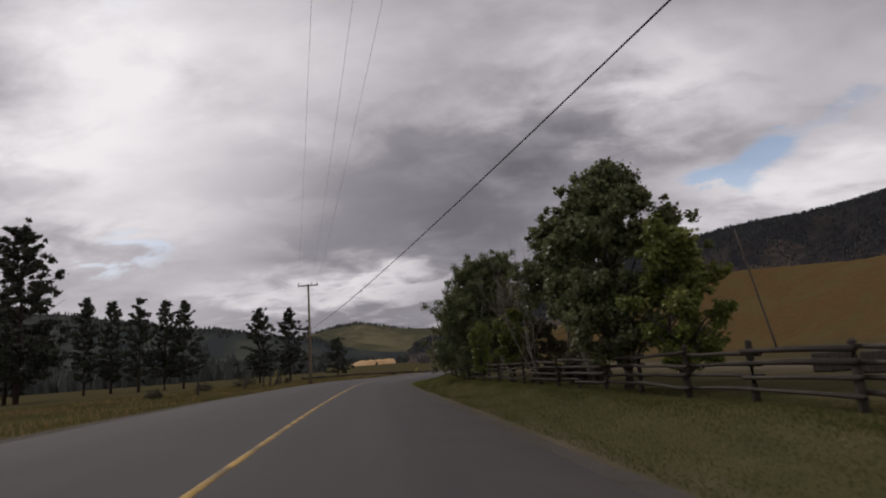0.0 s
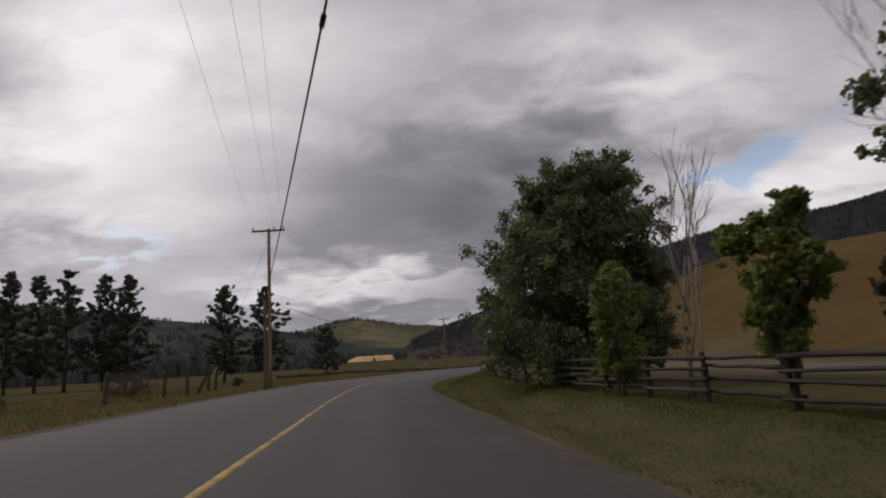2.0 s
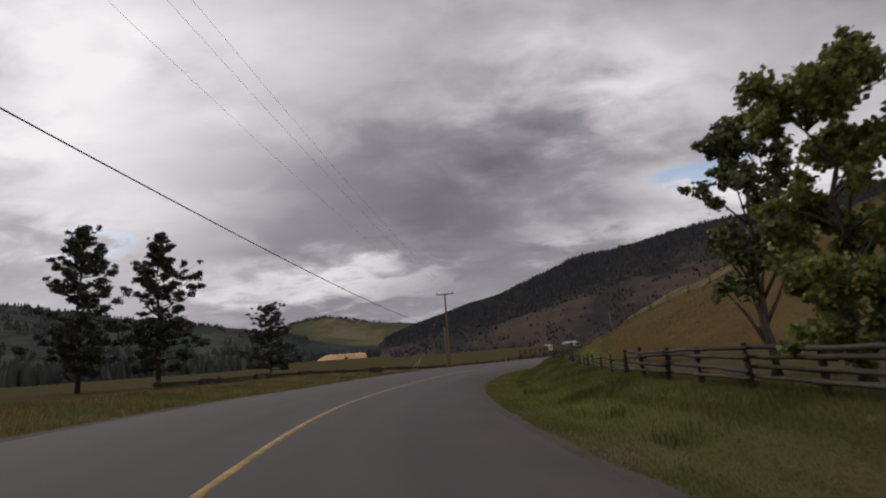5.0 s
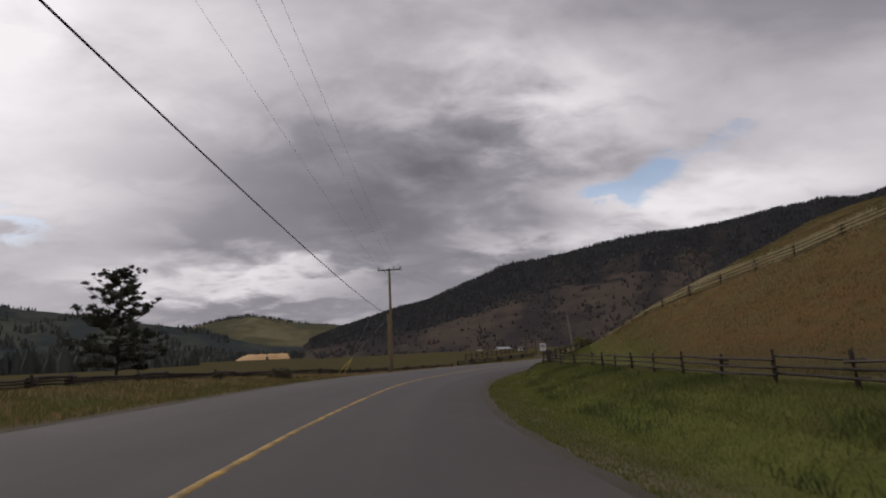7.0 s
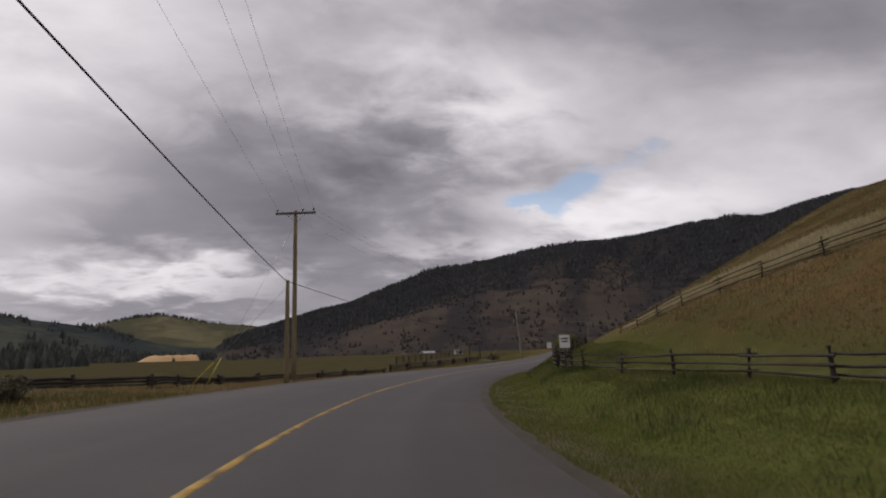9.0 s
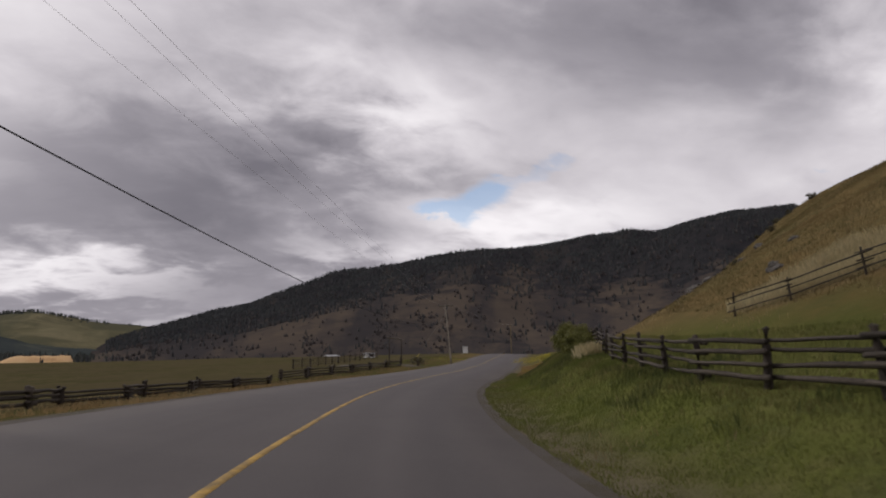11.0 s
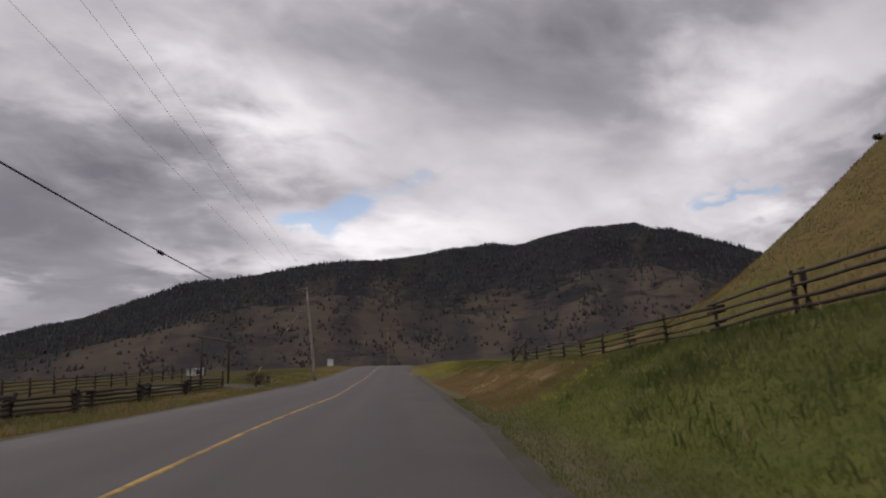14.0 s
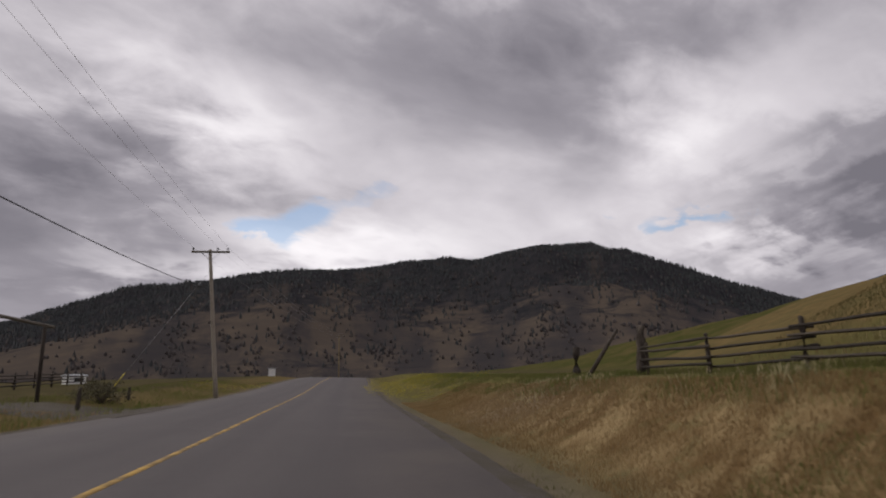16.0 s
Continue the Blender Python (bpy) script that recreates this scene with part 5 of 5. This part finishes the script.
t.add([(0, 0, -0.1), (0.40, -0.37, 0.70), (0.82, -0.76, 1.52)], [0.075, 0.07, 0.055])
ob = new("leaning_timber", t.mesh("leaning_timber", POST))
ob.matrix_world = pose(lx, ly, ground_z(lx, ly))
tagged(ob, "dark timber leaning beside a gate post", "post", "gate posts")

for s, o, h in ((217.2, -7.5, 0.95), (225.7, -8.3, 0.7), (214.6, -9.4, 1.2)):
    x, y = at(s, o)
    ob = new("marker_post", POSTS[int(s) % 4])
    ob.matrix_world = pose(x, y, ground_z(x, y), 0, 2, 0) @ Matrix.Diagonal((1.3, 1.3, h, 1))
    tagged(ob, "short dark wooden post standing beside the drive", "post", "drive posts")

# ranch gate: two tall posts and a beam overhead
gx0, gy0 = (float(v) for v in at(220.2, -10.4))
gx1, gy1 = (float(v) for v in at(213.8, -10.7))
gz0 = ground_z(gx0, gy0)
gate = thing("ranch_gate", gx0, gy0, gz0, "tall timber ranch gateway with a beam across the top", "gateway")
gdx, gdy = gx1 - gx0, gy1 - gy0
for dx, dy in ((0, 0), (gdx, gdy)):
    t = Tubes(9)
    dz = ground_z(gx0 + dx, gy0 + dy) - gz0
    t.add([(dx, dy, dz - 0.3), (dx, dy, 1.9), (dx, dy, 3.52)], [0.09, 0.085, 0.08])
    part("gate_post", t.mesh("gate_post", POST), gate, "round dark timber post")
t = Tubes(8)
t.add([(-0.12 * gdx, -0.12 * gdy, 3.50), (0.5 * gdx, 0.5 * gdy, 3.55), (1.15 * gdx, 1.15 * gdy, 3.50)], [0.075, 0.08, 0.075])
part("beam", t.mesh("beam", ARM), gate, "long weathered log beam")


# gravel drive that leaves the road for the gateway
dv, df = [], []
for i, o in enumerate(np.linspace(-3.9, -19.5, 27)):
    half = 3.0 + 3.2 * math.exp(-(abs(o) - 3.9) / 2.2)
    for k in range(9):
        sx_ = 215.5 + (abs(o) - 4) * 0.35 + half * (k / 4 - 1)
        x, y = at(sx_, o)
        x, y = float(x), float(y)
        edge = 0.10 if k in (0, 8) else 0.0
        zz = float(np.interp(sx_, S_OF, LINE_PTS[:, 2])) - float(bank(sx_)) * o
        dv.append((x, y, max(ground_z(x, y) + 0.045, zz + 0.012 if o > -4.8 else -9) - edge))
    if i:
        for k in range(8):
            df.append(((i - 1) * 9 + k, (i - 1) * 9 + k + 1, i * 9 + k + 1, i * 9 + k))
tagged(new("driveway", mesh_from("driveway", dv, df, GRAVEL, True)), "dusty gravel drive leaving the road for a ranch gate", "driveway", kind="structure")

# ---- guy guards, signs, buildings ----
def guy(x, y, top, label):
    z = ground_z(x, y)
    root = thing("guy_anchor", x, y, z, label, "guy wire", "guy wires")
    tz = Vector(top) - Vector((x, y, z))
    t = Tubes(5)
    t.add([(0, 0, 0), tz], [0.008, 0.008])
    part("wire", t.mesh("wire", STEEL), root, "steel guy wire")
    g = Tubes(7)
    n = tz.normalized()
    g.add([n * 0.05, n * 0.8, n * 1.6], [0.034, 0.034, 0.03])
    part("guard", g.mesh("guard", GUARD), root, "yellow plastic guard")


GUYS = "guy wire with a yellow guard anchoring a pole"
guy(-19.3, 69.5, (-14.5, 67.9, 10.8), GUYS)
guy(-18.6, 68.6, (-14.1, 65.2, 5.6), GUYS)
guy(-6.6, 141.6, (-2.2, 143.2, 9.0), GUYS)
guy(-7.2, 140.4, (-2.8, 138.6, 4.8), GUYS)
guy(38.6, 218.6, (43.5, 216.8, 8.6), GUYS)


def panel_sign(x, y, turn, w, h, low, label, mat=WHITE, bars=0):
    z = ground_z(x, y)
    root = thing("road_sign", x, y, z, label, "sign", turn=turn)
    b = Boxes()
    b.add((0, 0, low + h / 2), (w, 0.02, h), None, 0.004)
    board = part("panel", b.mesh("panel", mat), root, "white panel")
    for k in range(bars):
        bb = Boxes()
        bb.add((0, -0.016, low + h * (0.72 - 0.22 * k)), (w * (0.7 - 0.12 * k), 0.006, h * 0.10))
        part("lettering_bar", bb.mesh("lettering_bar", DARK), board, "dark bar of lettering")
    b2 = Boxes()
    b2.add((0, 0.045, (low + h - 0.1) / 2 - 0.2), (0.09, 0.06, low + h + 0.2), None, 0.008)
    part("sign_post", b2.mesh("sign_post", POST), root, "wooden post")
    return root


sx, sy = at(137.2, 8.3)
panel_sign(sx, sy, -17, 0.46, 0.56, 1.0, "small white road sign on a wooden post by the fence", bars=2)


def house(x, y, w, d, h, turn, label, wall, roof, pitch=0.35, opening=True):
    z = ground_z(x, y)
    root = thing("house", x, y, z - 0.1, label, "house", "buildings in the valley", turn)
    b = Boxes()
    b.add((0, 0, h / 2), (w, d, h), None, 0.03)
    part("wall", b.mesh("wall", wall), root, "painted walls")
    rise, over = d / 2 * pitch, min(0.5, 0.07 * w)
    v = [(-w / 2 - over, -d / 2 - over, h - over * pitch), (w / 2 + over, -d / 2 - over, h - over * pitch), (w / 2 + over, 0, h + rise), (-w / 2 - over, 0, h + rise), (-w / 2 - over, d / 2 + over, h - over * pitch), (w / 2 + over, d / 2 + over, h - over * pitch)]
    low = [(p[0], p[1], p[2] - 0.15) for p in v]
    f = [(0, 1, 2, 3), (3, 2, 5, 4), (7, 6, 9, 8), (8, 9, 10, 11), (0, 6, 7, 1), (4, 5, 11, 10), (0, 3, 9, 6), (3, 4, 10, 9), (1, 7, 8, 2), (2, 8, 11, 5)]
    f[2], f[3] = (6, 9, 8, 7), (9, 10, 11, 8)
    part("roof", mesh_from("roof", v + low, f, roof), root, "pitched metal roof")
    gab = [(-w / 2, -d / 2, h), (-w / 2, d / 2, h), (-w / 2, 0, h + rise - 0.16), (w / 2, -d / 2, h), (w / 2, d / 2, h), (w / 2, 0, h + rise - 0.16)]
    part("gable", mesh_from("gable", gab, [(0, 2, 1), (3, 4, 5), (0, 3, 5, 2), (1, 2, 5, 4)], wall), root)
    if opening:
        for k, share in (((0.1, 0.5),) if w < 3 else ((-0.28, 0.13), (0.05, 0.13), (0.3, 0.13))):
            bb = Boxes()
            bb.add((w * k, -d / 2 - 0.02, h * 0.52), (w * share, 0.06, h * 0.42))
            part("window", bb.mesh("window", DARK), root, "dark window")
    return root


house(113.0, 533.0, 10, 7, 2.6, 20, "low white farmhouse with a grey roof below the ridge", WHITE, ROOF)
house(97.0, 540.0, 4, 4, 2.4, 20, "small pale shed beside a farmhouse", WHITE, ROOF, opening=False)
house(-179.5, 831.0, 12, 8, 5.0, 0, "small white farm building across the valley", WHITE, ROOF)
house(-288.0, 733.0, 26, 9, 4.0, 20, "long low pale farm building among dark trees", WHITE, ROOF)
house(46.1, 261.3, 2.0, 1.6, 1.1, 10, "small white shed with a dark open front", WHITE, ROOF, 0.15)
kx, ky = 115.0, 346.5
kiosk = thing("information_board", kx, ky, ground_z(kx, ky), "tall white roadside board with a small roof", "board", turn=-30)
b = Boxes()
b.add((0, 0, 2.3), (1.9, 0.25, 2.5), None, 0.03)
part("board", b.mesh("board", WHITE), kiosk, "white painted board")
for side in (-0.75, 0.75):
    b = Boxes()
    b.add((side, 0.02, 0.5), (0.2, 0.2, 1.4), None, 0.01)
    part("leg", b.mesh("leg", POST), kiosk, "wooden leg")
b = Boxes()
b.add((0, 0, 3.62), (2.4, 1.0, 0.16), None, 0.02)
part("roof", b.mesh("roof", ROOF), kiosk, "grey board roof")

# sand bank of a quarry across the valley
qd = 880.0
bank_v, bank_f = [], []
for i, a in enumerate(np.linspace(-10.1, -5.2, 26)):
    ax, ay = CX + math.sin(radians(a)) * qd, CY + math.cos(radians(a)) * qd
    e = min(1.0, (a + 10.1) / 1.1, (-5.2 - a) / 0.25 + 0.3)
    hgt = 9.5 + 9.0 * max(0.0, e) * (1 + 0.05 * math.sin(a * 7.1))
    for k, (back, up) in enumerate(((0, -2), (8, 0.35), (16, 0.75), (26, 1.0), (60, 1.02))):
        ux, uy = math.sin(radians(a)), math.cos(radians(a))
        bank_v.append((ax + ux * back, ay + uy * back, up if up < 0 else hgt * up + random.uniform(-0.3, 0.3)))
    if i:
        for k in range(4):
            bank_f.append(((i - 1) * 5 + k, i * 5 + k, i * 5 + k + 1, (i - 1) * 5 + k + 1))
tagged(new("sand_bank", mesh_from("sand_bank", bank_v, bank_f, SAND, True)), "bright orange sand bank of a quarry across the valley", "sand bank", kind="structure")
qt = np.array([[CX + math.sin(radians(a)) * 868, CY + math.cos(radians(a)) * 868, 9.0] for a in (-7.3, -7.15, -4.9, -4.6, -4.3)])
tagged(new("quarry_trees", wood_mesh("quarry_trees", qt, np.array([8.0, 6.5, 9, 7, 11]), 0.26, FOREST, rng)), "few dark conifers in front of the sand bank", "trees", kind="stuff")


# ---- grass, flowers, bushes, stones ----
def blades(name, s_range, o_range, count, height, mat, label, seed, width=0.012, patchy=0.0, beside=None):
    rng = np.random.default_rng(seed)
    s = rng.uniform(*s_range, count)
    o = rng.uniform(*o_range, count)
    if beside:
        o = o + tab(s, beside)
    if patchy:
        bx, by = at(s, o)
        keep = 1.3 * lump(bx, by, 2.6, seed + 0.37) + 0.9 * lump(bx, by, 0.9, seed + 3.1) + rng.normal(0, 0.45, count) > patchy
        s, o = s[keep], o[keep]
    off_road = (o > tab(s, EDGE_R) - 0.02 + 0.10 * np.sin(s * 1.7) * np.sin(s * 0.63)) | (o < EDGE_L - 0.2)
    s, o = s[off_road], o[off_road]
    x, y, z, rx, ry = along(s)
    px, py = x + rx * o, y + ry * o
    pz = land(px, py)
    n = len(s)
    hgt = height * rng.uniform(0.5, 1.35, n)
    a = rng.uniform(0, 6.28, n)
    wx, wy = np.cos(a) * width * 0.5 * (hgt / height) ** 0.5, np.sin(a) * width * 0.5
    bend = rng.uniform(0.05, 0.45, n) * hgt
    ba = rng.uniform(0, 6.28, n)
    bx, by = np.cos(ba) * bend, np.sin(ba) * bend
    v = np.zeros((n, 4, 3))
    v[:, 0] = np.stack([px - wx, py - wy, pz - 0.03], 1)
    v[:, 1] = np.stack([px + wx, py + wy, pz - 0.03], 1)
    v[:, 2] = np.stack([px + wx * 0.7 + bx * 0.4, py + wy * 0.7 + by * 0.4, pz + hgt * 0.6], 1)
    v[:, 3] = np.stack([px + bx, py + by, pz + hgt], 1)
    f = np.array([0, 1, 2, 3])[None] + (np.arange(n) * 4)[:, None]
    return tagged(new(name, quick_mesh(name, v.reshape(-1, 3), f, mat)), label, "grass", kind="stuff")


blades("tall_grass", (68, 196), (4.8, 9.0), 190000, 0.062, BLADE, "lush green grass on the verge", 1, 0.016)
blades("tall_grass", (68, 190), (8.5, 12.0), 110000, 0.085, BLADE, "tall lush green grass by the fence", 2, 0.018)
blades("tall_tufts", (74, 186), (7.0, 11.0), 90000, 0.20, BLADE_DARK, "darker tufts of tall grass below the fence", 23, 0.013, 0.75)
blades("fresh_grass", (66, 176), (5.0, 7.2), 70000, 0.065, FRESH, "fresh yellow-green grass along the road edge", 15, 0.014, -0.2)
blades("verge_grass", (2, 72), (5.8, 12.0), 130000, 0.055, BLADE_DULL, "short dull green grass on the verge", 3, 0.013)
blades("verge_grass", (60, 200), (4.5, 6.3), 16000, 0.06, BLADE_DULL, "dull grass along the road edge", 12, 0.013)
blades("dry_grass", (2, 70), (5.6, 12.0), 14000, 0.08, BLADE_DRY, "short dry grass on the verge", 4, 0.012, 0.5)
blades("dry_grass", (100, 186), (5.2, 13.5), 30000, 0.15, STRAW_DULL, "pale dry stems among green grass", 13, 0.009, 1.1)
blades("dry_grass", (187, 226), (6.6, 10.6), 90000, 0.07, BLADE_DRY, "dry reddish grass on the verge", 5, 0.013, -0.9)
blades("straw_grass", (100, 206), (-12.0, -7.0), 26000, 0.20, STRAW_DULL, "pale dry tufts along the meadow fence", 24, 0.016, 0.55)
blades("straw_grass", (190, 214), (9.0, 11.4), 5000, 0.16, STRAW, "pale straw tufts below the fence", 22, 0.012, 0.8)
blades("verge_grass", (190, 262), (9.5, 16.0), 50000, 0.15, BLADE, "green grass beyond the dry verge", 6, 0.014, -0.3)
blades("meadow_grass", (8, 130), (-15, -4.8), 60000, 0.14, BLADE_DULL, "short green meadow grass", 7, 0.014)
blades("dry_grass", (8, 215), (-13, -4.8), 110000, 0.16, BLADE_DRY, "pale dry grass beside the road", 8, 0.012, 0.1)
blades("meadow_grass", (180, 262), (-14, -4.9), 40000, 0.20, BLADE, "green grass beside the road", 9, 0.014, 0.2)
blades("pale_grass", (159.2, 161.3), (8.9, 9.9), 500, 0.46, STRAW, "tall pale dry grass by the fence", 10, 0.012)
blades("pale_grass", (120, 156), (0.3, 5.5), 70000, 0.34, STRAW, "pale straw-coloured grass above the slope fence", 14, 0.022, -0.3, CLIMB)
blades("slope_grass", (100, 215), (14, 42), 200000, 0.10, SLOPE_BLADE, "dry tufted grass on the slope", 11, 0.03, -0.9)
blades("slope_straw", (126, 212), (12.5, 40), 80000, 0.20, STRAW_DULL, "pale straw tufts on the slope", 21, 0.024, 0.9)


def bush(x, y, r, h, mat, label, seed, leaves=6000, leaf=0.09, name="bush"):
    rng = np.random.default_rng(seed)
    z = ground_z(x, y) - 0.05
    root = thing(name, x, y, z, label, "bush", "roadside bushes")
    t = Tubes(5)
    cs, rs = [], []
    for k in range(26):
        a, d = rng.uniform(0, 6.28), r * rng.uniform(0.1, 0.85)
        e = Vector((math.cos(a) * d, math.sin(a) * d, h * rng.uniform(0.12, 0.92) * (1 - 0.35 * (d / r) ** 2)))
        t.add([(0, 0, 0), e * 0.5 + Vector((0, 0, 0.08)), e], [0.02, 0.014, 0.006])
        cs.append(tuple(e))
        rs.append(r * rng.uniform(0.18, 0.34))
    part("stem", t.mesh("stem", BARK), root, "thin brown stems")
    v, f = leaf_cloud(cs, rs, leaves, leaf, rng)
    part("leaves", quick_mesh("leaves", v, f, mat), root)
    return root


bx, by = at(166.6, 9.9)
bush(bx, by, 1.4, 1.4, LEAF_OLIVE, "rounded yellowish green bush growing against the rail fence", 71, 22000, 0.065)
bx, by = at(164.4, 9.7)
bush(bx, by, 1.0, 0.9, LEAF_OLIVE, "rounded yellowish green bush growing against the rail fence", 72, 10000, 0.065)
for s, o, r, h, seed in ((57, -9.5, 1.3, 1.1, 74), (48, -10.5, 0.8, 0.6, 75), (36, -10, 0.7, 0.5, 76), (126, -8.5, 0.9, 0.6, 77), (222, -8.3, 1.5, 1.3, 78), (120, -9.5, 0.4, 0.5, 80), (74, -9, 0.5, 0.7, 81)):
    x, y = at(s, o)
    bush(x, y, r, h, LEAF_DULL, "low dull green shrub in the roadside grass", seed, 2500, 0.07)
for s, o, r, seed in ((197, 32.5, 0.45, 83), (196.5, 33.6, 0.35, 84), (195.5, 35.4, 0.5, 85), (198, 31.0, 0.3, 86), (193, 30.5, 0.5, 87), (186, 25.0, 0.4, 88), (180, 22.5, 0.35, 89)):
    x, y = at(s, o)
    bush(x, y, r, r * 1.3, LEAF_DULL, "small dark shrub on the dry slope", seed, 500, 0.09)
rng = np.random.default_rng(91)
fl_v, fl_f = [], []
for s0, o0, wide, n in ((250, 8.5, 8, 1500), (238, 7.8, 6, 900), (226, 8.6, 3, 160), (183.8, 8.1, 0.9, 70), (243, -6.5, 4, 300)):
    s, o = rng.normal(s0, wide * 0.7, n), o0 + rng.uniform(-1, 1, n) * min(3.0, wide)
    x, y, z, rx, ry = along(s)
    px, py = x + rx * o, y + ry * o
    pts = np.stack([px, py, land(px, py) + rng.uniform(0.25, 0.5, n)], 1)
    v, f = leaf_cloud([tuple(p) for p in pts], [0.06] * n, n * 5, 0.03, rng)
    fl_f.append(f + sum(len(q) for q in fl_v))
    fl_v.append(v)
tagged(new("wild_flowers", quick_mesh("wild_flowers", np.concatenate(fl_v), np.concatenate(fl_f), FLOWER)), "small yellow wild flowers in the grass", "flowers", kind="stuff")


def boulder(x, y, size, seed):
    bm = bmesh.new()
    bmesh.ops.create_icosphere(bm, subdivisions=3, radius=1.0)
    for v in bm.verts:
        n = noise.fractal(v.co * 1.3 + Vector((seed, 0, 0)), 1.0, 2.0, 3)
        v.co = v.co * (1 + 0.28 * n)
        v.co.z *= 0.62
    me = bpy.data.meshes.new("boulder")
    bm.to_mesh(me)
    bm.free()
    me.materials.append(ROCK)
    ob = new("boulder", me)
    ob.matrix_world = pose(x, y, ground_z(x, y) - 0.12 * size, 0, 0, seed * 40) @ Matrix.Diagonal((size, size, size, 1))
    tagged(ob, "grey weathered boulder bedded in the dry slope", "rock", "rocks on the slope")


for k, (s, o, size) in enumerate(((171, 17.6, 0.5), (172.5, 18.4, 0.36), (169.5, 16.9, 0.3), (174, 19.4, 0.45), (159, 17.4, 0.4), (160.4, 18.0, 0.25), (178, 23, 0.4), (166, 21.5, 0.3), (183, 26, 0.45))):
    x, y = at(s, o)
    boulder(x, y, size, k + 1)
# bales or feed boxes in the yard behind the first fence
for s, o in ((20, 20), (23, 20.4)):
    x, y = at(s, o)
    b = Boxes()
    b.add((0, 0, 0.4), (1.3, 0.9, 0.8), None, 0.06)
    ob = new("feed_box", b.mesh("feed_box", POST))
    ob.matrix_world = pose(x, y, ground_z(x, y), 0, 0, 20)
    tagged(ob, "dark wooden feed box in the yard", "box", "yard boxes")
# old leaning pole on the slope
utility_pole(32.1, 59.4, 12.6, "old grey pole leaning on the slope behind the yard", (-2.0, 0.6), arm=False, mat=POLE_OLD, r=0.12, name="leaning_pole")
